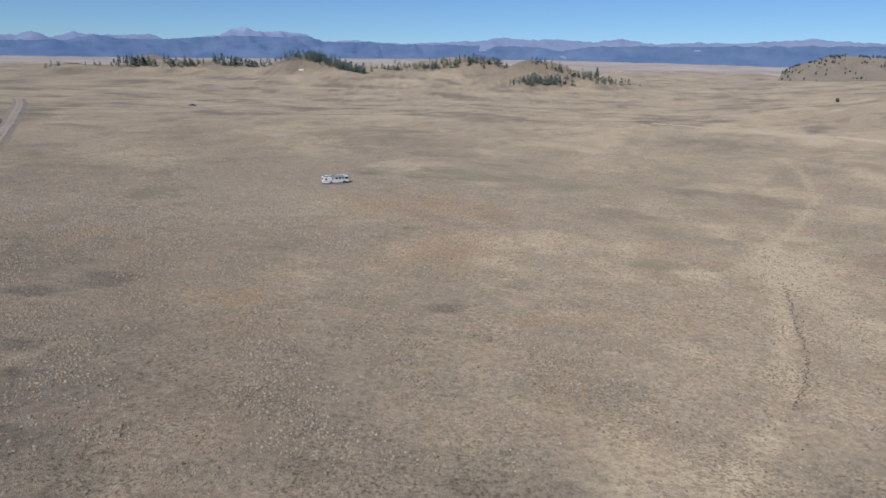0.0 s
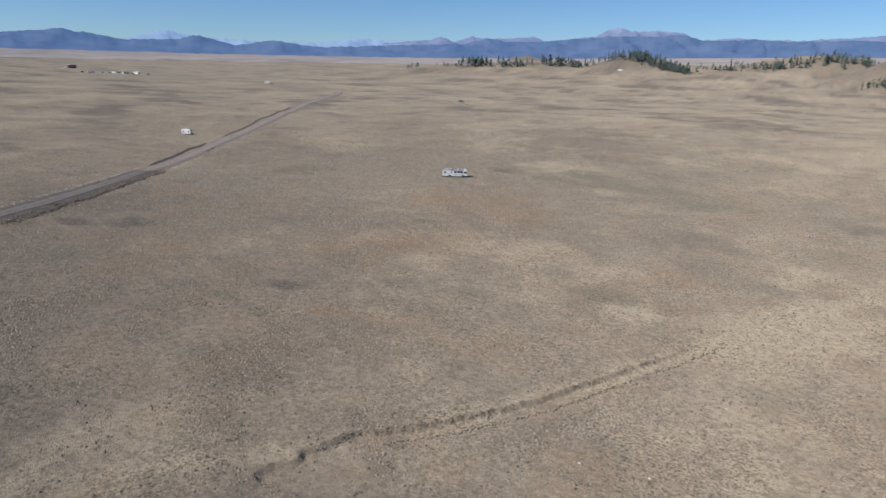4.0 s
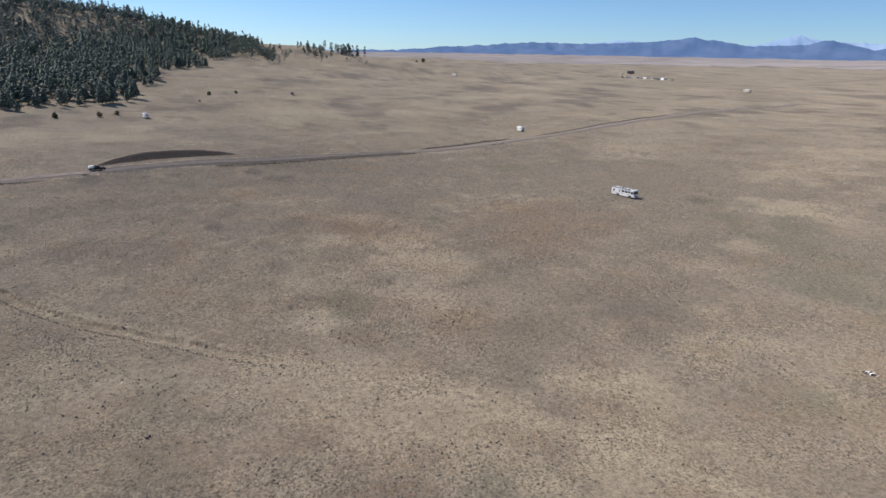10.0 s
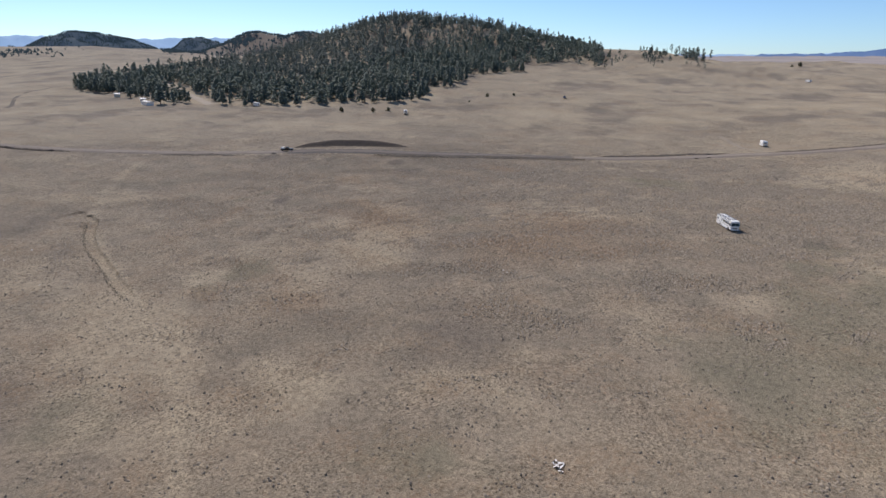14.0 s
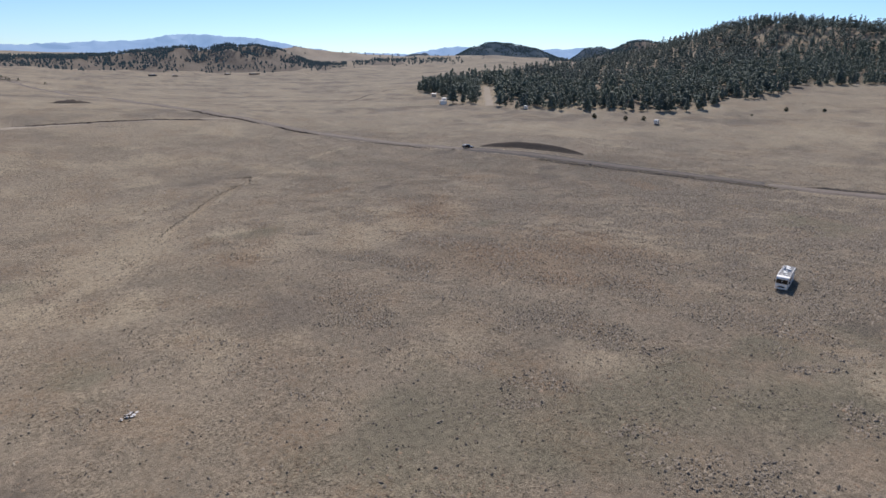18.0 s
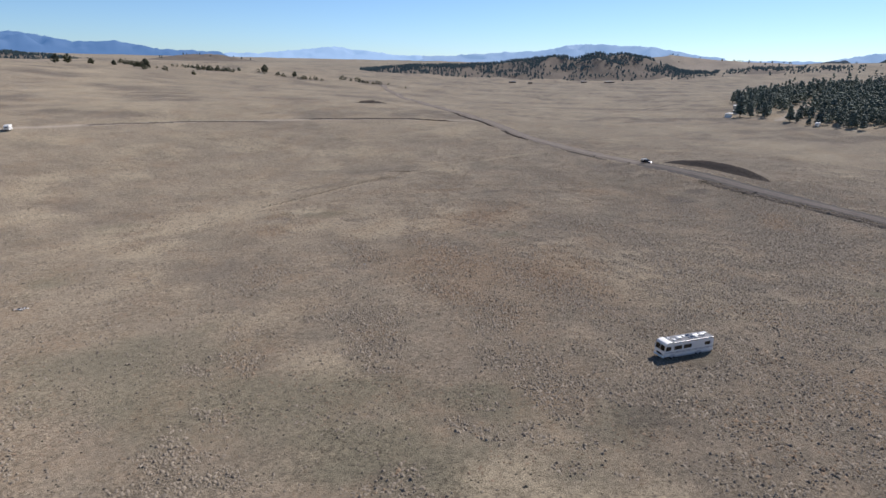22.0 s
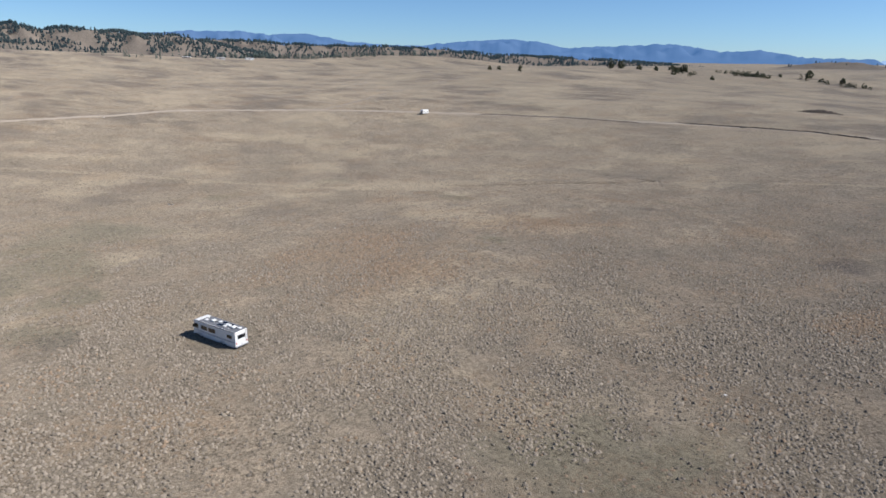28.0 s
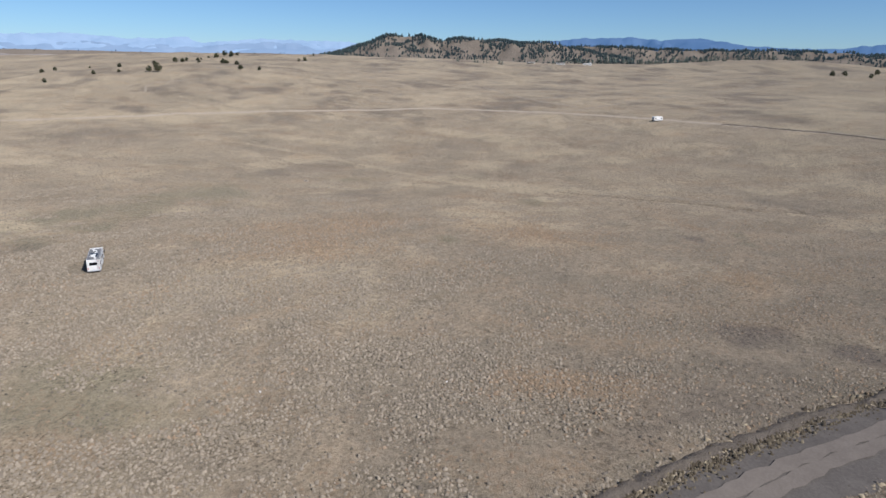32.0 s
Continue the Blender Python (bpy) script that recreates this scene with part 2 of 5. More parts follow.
BARK = plain("pine_bark", (0.12, 0.08, 0.055), 0.9, 0, 4, 0.3, 0.05)
ROCK = soil_material("weathered_granite", (0.2, 0.17, 0.145), (0.36, 0.31, 0.26), 0.3, 0.3)
WHITE = plain("white_gelcoat", (0.72, 0.71, 0.67), 0.35, 0, 1.2, 0.05)
GREY_PAINT = plain("grey_lower_panel", (0.5, 0.5, 0.5), 0.4, 0, 1.5, 0.08)
ROOF = plain("sunbleached_roof_membrane", (0.6, 0.6, 0.59), 0.7, 0, 1.3, 0.14)
ROOF_GREY = plain("grey_roof_panel", (0.15, 0.155, 0.162), 0.8, 0.0, 2.0, 0.12)
BLACK = plain("black_paint", (0.018, 0.018, 0.02), 0.25, 0, 2.0, 0.2)
RUBBER = plain("tyre_rubber", (0.022, 0.022, 0.022), 0.85, 0, 6, 0.2)
STEEL = plain("bare_steel", (0.55, 0.55, 0.56), 0.35, 0.9, 5, 0.1)
CHROME = plain("chrome", (0.8, 0.8, 0.8), 0.15, 1.0, 5, 0.05)
STRIPE = plain("grey_stripe", (0.28, 0.29, 0.31), 0.4, 0, 3, 0.08)
RED = plain("red_lens", (0.45, 0.02, 0.02), 0.3, 0, 5, 0.1)
TAN = plain("tan_siding", (0.55, 0.5, 0.42), 0.6, 0, 1.5, 0.1)
BLUE = plain("faded_blue_paint", (0.08, 0.12, 0.2), 0.35, 0, 2, 0.15)
WOOD = plain("weathered_boards", (0.2, 0.155, 0.12), 0.85, 0, 3, 0.25, 0.01)
CHALK = plain("pale_broken_board", (0.62, 0.6, 0.57), 0.8, 0, 3, 0.2)
GLASS = glass_material()


# ---------------------------------------------------------------- land form
# Rises and hollows of the valley: east, north, reach, height.
LAND_NEAR = [(0, 0, 150, 9.7), (150, 0, 100, -11.9), (75, 130, 100, -8.2), (-75, 130, 100, -5.2), (-150, 0, 100, -9.6), (-75, -130, 100, -1.4), (75, -130, 100, -11.5), (327, 46, 140, 5.0), (221, 245, 140, -4.0), (12, 330, 140, 9.1), (-203, 260, 140, 2.8), (-323, 69, 140, 4.7), (-291, -155, 140, -3.2), (-124, -306, 140, -1.3), (102, -314, 140, 7.7), (280, -175, 140, 6.4), (576, 169, 230, 3.6), (393, 453, 230, -3.3), (-85, -100, 40, 1.8), (-125, -30, 40, 1.8), (-180, 60, 45, 0.3), (-225, 150, 50, 0.3), (-610, -605, 85, -10.0)]
LAND_MID = [(85, 594, 230, -10.8), (-249, 546, 230, -5.8), (-505, 324, 230, 11.1), (-600, 0, 230, -7.5), (-505, -324, 230, 23.1), (-249, -546, 230, -3.1), (85, -594, 230, -5.0), (393, -453, 230, 6.3), (576, -169, 230, -4.5), (1048, 60, 380, 24.2), (849, 617, 380, 29.9), (381, 978, 380, -7.4), (-209, 1029, 380, 38.7), (-732, 753, 380, -13.6), (-1023, 238, 380, 15.3), (-989, -353, 380, 18.7), (-641, -831, 380, 26.9), (-90, -1046, 380, -19.3)]
LAND_FAR = [(490, -929, 380, 29.8), (914, -516, 380, 8.7), (-745, -525, 95, 26.2), (-735, -385, 85, 12.5), (-610, -500, 130, 19.0), (-500, -440, 120, -6.4), (-470, -560, 110, 3.4), (-880, -440, 150, 11.1), (-276, 1075, 55, 8.5), (44, 1100, 55, 17.5), (194, 1087, 50, 24.7), (-375, 1050, 55, -3.6), (-735, -300, 70, 20.1), (-735, -620, 80, 5.6), (-800, -45, 110, 8.9), (-120, -85, 45, 1.8), (510, -350, 100, 10.7), (400, 290, 120, 18.8), (-74, -56, 20, -1.8), (-49, 71, 16, -0.4), (-672, -455, 55, 9.0), (-690, -575, 50, -8.0), (1000, -400, 130, 13.0), (900, -470, 90, 8.0), (-835, -140, 85, 14.0), (-1260, 100, 190, 13.0), (500, 4300, 1400, 42.0), (-4200, 900, 1300, 14.0), (-226, 72, 20, -2.6), (-1000, -1750, 420, 45.0)]
LAND_KNOLLS = [(-590, 817, 38, 9.2), (-558, 835, 38, 4.9), (-510, 860, 38, 9.8), (-466, 880, 38, 5.2), (-428, 896, 38, 9.0), (-388, 910, 38, 6.6), (-340, 905, 38, 7.1), (-307, 914, 38, -2.9), (-271, 923, 38, 3.4), (-229, 922, 38, 13.9), (-187, 920, 38, 7.7), (-145, 916, 38, 0.2), (-88, 971, 38, 3.2), (-41, 1024, 38, 7.0), (4, 1044, 38, 8.1), (50, 1022, 38, 11.3), (99, 999, 38, 13.1), (116, 846, 38, 12.7), (139, 833, 38, 16.9), (173, 827, 38, 12.8), (203, 821, 38, 6.0), (239, 823, 38, 3.8), (277, 834, 38, 4.3)]


def land(x, y):
    """Height of the smooth land."""
    x, y = np.asarray(x, float), np.asarray(y, float)
    h = 0.019 * (np.sqrt(x * x + y * y + 160000.0) - 400.0)
    for cx, cy, reach, rise in LAND_NEAR + LAND_MID + LAND_FAR + LAND_KNOLLS:
        h = h + rise * np.exp(-((x - cx) ** 2 + (y - cy) ** 2) / (2.0 * reach * reach))
    return h


def waves(x, y, seed, size):
    """Cheap smooth noise between about -1 and 1 out of turned sine waves."""
    r = np.random.default_rng(seed)
    v = np.zeros_like(np.asarray(x, float))
    for _ in range(9):
        a, f, p = r.uniform(0, 6.28), r.uniform(0.6, 1.8) / size, r.uniform(0, 6.28)
        v = v + np.sin((x * math.cos(a) + y * math.sin(a)) * f * 6.28 + p + 1.3 * np.sin((y * math.cos(a) - x * math.sin(a)) * f * 2.9 + p))
    return v / 4.5


# The upper edge of a dry wash, from its curled head to where it runs out.
WASH = [(38, -110.5), (34.5, -111.6), (31.8, -110.6), (32.2, -108), (33.8, -106), (32.9, -103.5), (34.4, -101), (34.8, -97.5), (37.5, -94.5), (40.5, -91), (46, -83), (51, -74.5), (56, -62.5), (61.8, -50), (66.3, -39.5), (68.5, -34)]


def wash(x, y):
    """Depth of the wash: a steep bank on its west side, a flat floor and a slow rise to the east."""
    depth = np.zeros_like(x)
    near = (x > 26) & (x < 84) & (y > -118) & (y < -28)
    if not near.any():
        return depth
    px, py = x[near], y[near]
    best, side, down = np.full(len(px), 1e9), np.zeros(len(px)), np.zeros(len(px))
    total = len(WASH) - 1
    for k, ((x0, y0), (x1, y1)) in enumerate(zip(WASH, WASH[1:])):
        dx, dy = x1 - x0, y1 - y0
        t = np.clip(((px - x0) * dx + (py - y0) * dy) / (dx * dx + dy * dy), 0, 1)
        d = np.hypot(px - x0 - t * dx, py - y0 - t * dy)
        closer = d < best
        best = np.where(closer, d, best)
        side = np.where(closer, (px - x0) * dy - (py - y0) * dx, side)
        down = np.where(closer, (k + t) / total, down)
    d = np.where(side > 0, best, -best) + 0.16 * waves(px, py, 31, 3.1) + 0.1 * waves(px, py, 32, 1.5)
    deep = np.interp(down, (0, 0.1, 0.45, 0.6, 0.85, 1.0), (0.35, 0.6, 0.75, 0.75, 0.65, 0.0))
    wide = np.interp(down, (0, 0.15, 0.5, 1.0), (1.4, 2.2, 2.0, 1.4))
    shape = np.clip(d / 0.7, 0, 1) * np.interp(d - wide, (0, 1.1, 5.0), (1, 0.62, 0))
    depth[near] = deep * shape * shape * (3 - 2 * shape)
    return depth


def surface(x, y):
    """The land with its small swells; flat enough near the middle."""
    x, y = np.asarray(x, float), np.asarray(y, float)
    flat_x, flat_y = np.atleast_1d(x), np.atleast_1d(y)
    r = np.sqrt(x * x + y * y)
    far = np.clip((r - 350) / 900, 0, 1)
    swell = land(x, y) + 0.10 * waves(x, y, 3, 14.0) * (r < 420) + far * (2.2 * waves(x, y, 4, 260.0) + 1.5 * waves(x, y, 5, 90.0)) + 0.5 * np.clip((r - 190) / 150, 0, 1) * waves(x, y, 6, 55.0)
    return swell - wash(flat_x, flat_y).reshape(x.shape)


def height(x, y):
    return float(surface(x, y))


# Bare pale, dark and rusty patches of the grass: east, north, half length, half width, turn.
PALE = [(19, -6, 15, 11, 10), (75, 208, 52, 26, 7), (-22, 122, 22, 10, 20), (53, -32, 7, 5, 20), (82, 20, 13, 7, 60), (137, -7, 16, 11, -111), (204, 208, 65, 18, -72), (236, 172, 53, 14, -74), (104, 1, 5, 4, 60), (-23, 119, 21, 10, 84), (145, 44, 15, 11, -129)]
DARK = [(-73, -55, 6, 6, 7), (-69, -92, 4, 3, 7), (-83, -66, 5, 4, 7), (-64, -101, 3, 2, 7), (-8, -64, 5, 3, 20), (-60, -118, 7, 5, 30)]
DUSKY = [(48, 36, 15, 12, 40), (-41, 94, 8, 8, -116), (118, 69, 15, 10, -73), (54, 41, 14, 10, 10), (133, -21, 10, 8, 0), (-90, -80, 12, 6, 50), (-68, -108, 32, 16, 10), (-105, -45, 18, 40, -35), (46, -113, 20, 9, 30), (110, -14, 16, 12, 60), (98, 84, 14, 12, 40)]
OLIVE = [(44, -26, 8, 7, 20), (-20, 92, 10, 7, 8), (-37, 96, 8, 6, 20), (-13, -76, 3, 2, 0), (-3, -77, 6, 2, 0), (-17, -1, 4, 4, 0), (5, 93, 14, 9, -10), (104, -2, 8, 6, 60), (88, 48, 8, 6, 100), (22, 96, 30, 12, -10), (-20, 112, 18, 10, 10), (-6, 106, 16, 8, 0), (44, 88, 20, 14, 30), (-104, 40, 16, 12, 70), (57, -25, 4, 4, 0)]
RUST = [(-8, -23, 24, 15, 50), (-8, 32, 30, 17, 140), (0, 23, 17, 12, 117), (-47, -64, 9, 5, 0), (7, -69, 6, 3, 10), (60, -24, 6, 4, 60), (54, -2, 7, 5, 100), (-28, 29, 17, 14, -82), (-96, -21, 9, 5, -95)]

HOLLOWS = [(-460, -70, 24, 10, -20), (-268, 49, 16, 6, 0), (-314, 104, 28, 8, 30), (-373, 259, 42, 11, -40), (-389, 150, 32, 12, 20), (287, 112, 26, 8, 0), (-668, 35, 22, 9, 0), (-335, 131, 22, 7, 20), (-202, 173, 20, 7, 0)]
STREAKS = [(-292, 35, 62, 8, 50), (-273, -75, 30, 7, -41), (-318, 23, 30, 6, 60), (386, 118, 28, 7, -41), (250, 50, 30, 8, -30), (238, -48, 34, 7, 0), (-280, -57, 40, 6, 20), (210, 10, 40, 9, 60), (180, 90, 34, 9, 80)]


def spots(x, y, patches, soft=0.5):
    v = np.zeros_like(x)
    for cx, cy, a, b, turn in patches:
        c, s = math.cos(radians(turn)), math.sin(radians(turn))
        u, w = ((x - cx) * c + (y - cy) * s) / a, (-(x - cx) * s + (y - cy) * c) / b
        d = np.sqrt(u * u + w * w) + 0.35 * waves(x, y, int(cx * 7 + cy) % 1000, 9.0 + 0.4 * a)
        v = np.maximum(v, np.clip((1.25 - d) / soft, 0, 1))
    return v


def gap_to(px, py, line):
    best = np.full(len(px), 1e9)
    for (x0, y0), (x1, y1) in zip(line, line[1:]):
        dx, dy = x1 - x0, y1 - y0
        t = np.clip(((px - x0) * dx + (py - y0) * dy) / (dx * dx + dy * dy), 0, 1)
        best = np.minimum(best, np.hypot(px - x0 - t * dx, py - y0 - t * dy))
    return best


OLD_TRACK = [(-24, -158), (-3, -142), (22, -118), (33, -104), (46, -83), (60, -56), (72, -30), (92, 8), (110, 28), (140, 70), (160, 115), (168, 150)]


def coarse(x, y):
    """How thick the coarse hummocky bunchgrass stands."""
    west = np.clip((-20 - x + 0.25 * y) / 60, 0, 1)
    quiet = 0.55 * spots(x, y, OLIVE, 1.0) + 0.7 * spots(x, y, DARK, 0.6) + 0.5 * spots(x, y, PALE, 0.8)
    return 0.36 * west + 0.62 * waves(x, y, 79, 30.0) + 0.42 * waves(x, y, 80, 8.0) + 0.1 + 0.25 * spots(x, y, RUST, 1.0) - quiet - 0.5 * np.clip((x - 20) / 40, 0, 1) - np.clip((np.hypot(x, y) - 135) / 60, 0, 2)


def fast_mesh(name, co, tris, material, smooth=False):
    """A mesh out of arrays: vertices (n, 3) and triangles (m, 3)."""
    me = bpy.data.meshes.new(name)
    me.vertices.add(len(co))
    me.vertices.foreach_set("co", np.ascontiguousarray(co, np.float32).ravel())
    me.loops.add(3 * len(tris))
    me.loops.foreach_set("vertex_index", np.ascontiguousarray(tris, np.int32).ravel())
    me.polygons.add(len(tris))
    me.polygons.foreach_set("loop_start", np.arange(0, 3 * len(tris), 3, dtype=np.int32))
    me.polygons.foreach_set("loop_total", np.full(len(tris), 3, np.int32))
    if smooth:
        me.polygons.foreach_set("use_smooth", np.ones(len(tris), bool))
    me.materials.append(material)
    me.update(calc_edges=True)
    me.validate()
    return me


def build_ground():
    inner = np.arange(0, 270, 2.1)
    outer = 270 + np.cumsum(2.1 * 1.052 ** np.arange(1, 120))
    outer = outer[outer < 4900]
    half = np.concatenate([inner, outer, [4990.0]])
    line = np.concatenate([-half[:0:-1], half])
    # closer rows where the wash cuts the ground
    across = np.union1d(line, np.arange(27.6, 73, 0.42))
    along = np.union1d(line, np.arange(-114, -34, 0.42))
    n, rows = len(across), len(along)
    gx, gy = np.meshgrid(across, along)
    gz = surface(gx, gy)
    co = np.stack([gx.ravel(), gy.ravel(), gz.ravel()], -1)
    i = (np.arange(rows - 1)[:, None] * n + np.arange(n - 1)[None, :]).ravel()
    tris = np.concatenate([np.stack([i, i + 1, i + n + 1], -1), np.stack([i, i + n + 1, i + n], -1)])
    me = fast_mesh("ground", co, tris, GROUND, True)
    x, y = co[:, 0], co[:, 1]
    near = np.hypot(x, y) < 700
    tone = np.zeros((len(co), 4), np.float32)
    xn, yn = x[near], y[near]
    tone[near, 0] = 0.8 * spots(xn, yn, PALE, 0.8)
    tone[near, 0] = np.maximum(tone[near, 0], 0.72 * np.clip(1.2 - gap_to(xn, yn, OLD_TRACK) / 2.8 + 0.35 * waves(xn, yn, 33, 12.0), 0, 1))
    tone[near, 0] = np.maximum(tone[near, 0], 0.24 * np.clip((xn + 10) / 70, 0, 1) * np.clip(0.8 + 0.6 * waves(xn, yn, 34, 40.0), 0, 1))
    tone[near, 1] = np.maximum(0.85 * spots(xn, yn, DARK, 0.6), 0.5 * spots(xn, yn, DUSKY, 1.0))
    # darker soil among close hummocks, with the shade of their gaps coloured in
    hummocks = np.clip(coarse(xn, yn), 0, 0.75)
    tone[near, 1] = np.maximum(tone[near, 1], 0.5 * hummocks)
    tone[near, 0] = np.maximum(tone[near, 0], 0.8 * spots(xn, yn, STREAKS, 0.9))
    tone[near, 1] = np.maximum(tone[near, 1], 0.5 * spots(xn, yn, HOLLOWS, 0.9))
    tone[near, 2] = 0.7 * spots(xn, yn, RUST, 1.0)
    tone[near, 3] = np.maximum(0.75 * spots(xn, yn, OLIVE, 0.8), 0.45 * hummocks)
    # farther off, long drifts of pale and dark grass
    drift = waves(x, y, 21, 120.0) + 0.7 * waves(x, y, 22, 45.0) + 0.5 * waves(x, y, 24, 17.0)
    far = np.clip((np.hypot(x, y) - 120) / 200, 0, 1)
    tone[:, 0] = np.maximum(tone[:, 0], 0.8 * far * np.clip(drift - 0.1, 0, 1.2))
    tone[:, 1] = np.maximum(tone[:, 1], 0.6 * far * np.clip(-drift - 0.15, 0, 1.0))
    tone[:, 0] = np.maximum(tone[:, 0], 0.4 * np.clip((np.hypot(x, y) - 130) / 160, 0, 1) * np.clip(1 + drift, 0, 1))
    # darker, stonier grass on the knolls
    for cx, cy, reach, rise in LAND_KNOLLS:
        tone[:, 1] = np.maximum(tone[:, 1], 0.045 * max(rise, 4) * np.exp(-((x - cx) ** 2 + (y - cy) ** 2) / 4500.0))
    # haze painted into the ground colour, paler with distance on the plain
    far_haze = np.clip((np.hypot(x, y) - 1100) / 1500, 0, 1) * (0.45 + 0.25 * waves(x, y, 23, 700.0))
    tone[:, 0] = np.clip(np.maximum(tone[:, 0], far_haze), 0, 1)
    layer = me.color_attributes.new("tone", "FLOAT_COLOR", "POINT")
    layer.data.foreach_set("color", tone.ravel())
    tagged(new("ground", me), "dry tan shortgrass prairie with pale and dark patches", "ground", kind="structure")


build_ground()


# ---------------------------------------------------------------- roads, ditch and banks
def smooth_line(points, step):
    p = np.array(points, float)
    for _ in range(3):
        q = np.empty((2 * len(p) - 2, 2))
        q[0::2], q[1::2] = 0.75 * p[:-1] + 0.25 * p[1:], 0.25 * p[:-1] + 0.75 * p[1:]
        p = np.vstack([p[:1], q, p[-1:]])
    d = np.concatenate([[0], np.cumsum(np.hypot(*np.diff(p, axis=0).T))])
    s = np.arange(0, d[-1], step)
    return np.stack([np.interp(s, d, p[:, 0]), np.interp(s, d, p[:, 1])], -1), s


def ribbon(name, points, profile, material, step=1.5, wander=0.0, ragged=0.0, taper=0.0, seed=1, lift=0.03):
    """A strip along a line. profile: offsets to the right and heights over the ground, from edge to edge."""
    p, s = smooth_line(points, step)
    t = np.gradient(p, axis=0)
    t /= np.hypot(t[:, 0], t[:, 1])[:, None]
    right = np.stack([t[:, 1], -t[:, 0]], -1)
    r = np.random.default_rng(seed)
    shift = wander * np.interp(s, np.arange(0, s[-1] + 20, 9.0), r.normal(size=len(np.arange(0, s[-1] + 20, 9.0))))
    size = np.ones(len(s))
    if taper:
        size = np.clip(np.minimum(s, s[-1] - s) / taper, 0.02, 1)
    rows = []
    k = len(profile)
    for j, (off, up) in enumerate(profile):
        jag = ragged * r.normal(size=len(s)) * (1.0 if j in (0, k - 1) else 0.4)
        q = p + right * (off * np.sqrt(size) + shift + jag)[:, None]
        z = surface(q[:, 0], q[:, 1]) + lift + up * size * (1 + 0.35 * r.normal(size=len(s)) * (ragged > 0) * (up > 0.25))
        rows.append(np.column_stack([q, z]))
    co = np.stack(rows, 1).reshape(-1, 3)
    i = (np.arange(len(s) - 1)[:, None] * k + np.arange(k - 1)[None, :]).ravel()
    tris = np.concatenate([np.stack([i, i + k, i + k + 1], -1), np.stack([i, i + k + 1, i + 1], -1)])
    return new(name, fast_mesh(name, co, tris, material, True))


MAIN_ROAD = [(200, -760), (175, -680), (138, -575), (84, -400), (44, -328), (13, -277), (-4, -246), (-18, -212), (-46, -168), (-72, -118), (-91, -88), (-104, -62), (-117, -40), (-142, -5), (-171, 43), (-190, 78), (-211, 124), (-241, 182), (-290, 268), (-335, 338)]
SIDE_ROAD = [(15, -270), (55, -260), (92, -246), (128, -221), (157, -199), (191, -170), (220, -132), (240, -104), (262, -66), (277, -20), (284, 35), (266, 80), (238, 165), (204, 222), (150, 300)]
HILL_TRACK = [(268, -52), (300, -95), (345, -140), (405, -205), (460, -268), (515, -335)]
NORTH_TRACK = [(288, -66), (300, -57), (319, -38), (350, -24), (384, -10), (450, 12)]
KNOLL_TRACK = [(282, 243), (300, 254), (316, 256), (331, 241), (345, 228)]
for name, stretch, bed, track in (("road_south", MAIN_ROAD[:10], ROAD_TAN, TRACK_TAN), ("road", MAIN_ROAD[9:14], ROAD, WHEEL_TRACK), ("road_north", MAIN_ROAD[13:], ROAD_TAN, TRACK_TAN)):
    road = ribbon(name, stretch, [(q * (1.0 if bed == ROAD else 0.82), up) for q, up in ((-5.2, 0.0), (-3.6, 0.10), (-1.5, 0.16), (0, 0.18), (1.5, 0.16), (3.6, 0.10), (5.2, 0.0))], bed, 1.5, 0.3, 0.55, seed=11)
    tagged(road, "graded grey gravel road across the prairie" if bed == ROAD else "graded tan dirt road across the prairie", "road", kind="structure")
    for off, seed in ((-1.05, 3), (1.05, 4)):
        p, s = smooth_line(stretch, 6.0)
        t = np.gradient(p, axis=0)
        t /= np.hypot(t[:, 0], t[:, 1])[:, None]
        line = p + np.stack([t[:, 1], -t[:, 0]], -1) * off
        w = ribbon("wheel_track", line, ((-0.9, 0.0), (0, 0.02), (0.9, 0.0)), track, 1.5, 0.1, 0.14, seed=seed, lift=0.29)
        w.parent = road
tagged(ribbon("side_road", SIDE_ROAD, ((-2.1, 0), (-1.0, 0.05), (1.0, 0.05), (2.1, 0)), FAINT, 2.0, 0.5, 0.4, seed=12), "narrow pale dirt side road", "road", kind="structure")
for nm, line, wide, soil, label, seed in (("field_track", [(-215, 335), (-180, 305), (-130, 288), (-100, 288), (-60, 290), (-20, 304), (15, 303), (55, 295), (100, 305), (140, 310), (200, 300)], 0.8, BERM, "dark old wheel track across the plain", 24),
                                          ("driveway", [(-186, 77), (-198, 70), (-210, 60), (-236, 47)], 1.1, SLOPE_TRACK, "pale worn drive to a trailer", 25),
                                          ("far_road", [(-110, -420), (-130, -452), (-165, -515), (-192, -548), (-236, -580)], 1.5, BERM, "far dirt road below the pine wood", 26), ("far_road", [(-300, -810), (-360, -858), (-436, -914)], 2.0, BERM, "far dirt road beyond the pine wood", 27)):
    tagged(ribbon(nm, line, ((-wide, 0), (0, 0.06), (wide, 0)), soil, 2.0, 0.4, 0.2, seed=seed), label, "track", kind="structure")
for nm, line, wide, seed in (("hill_track", HILL_TRACK, 1.3, 13), ("north_track", NORTH_TRACK, 1.3, 14), ("knoll_track", KNOLL_TRACK, 1.1, 15)):
    tagged(ribbon(nm, line, ((-wide, 0), (0, 0.04), (wide, 0)), SLOPE_TRACK, 2.0, 0.4, 0.35, seed=seed), "worn vehicle track up the grassy slope", "track", kind="structure")


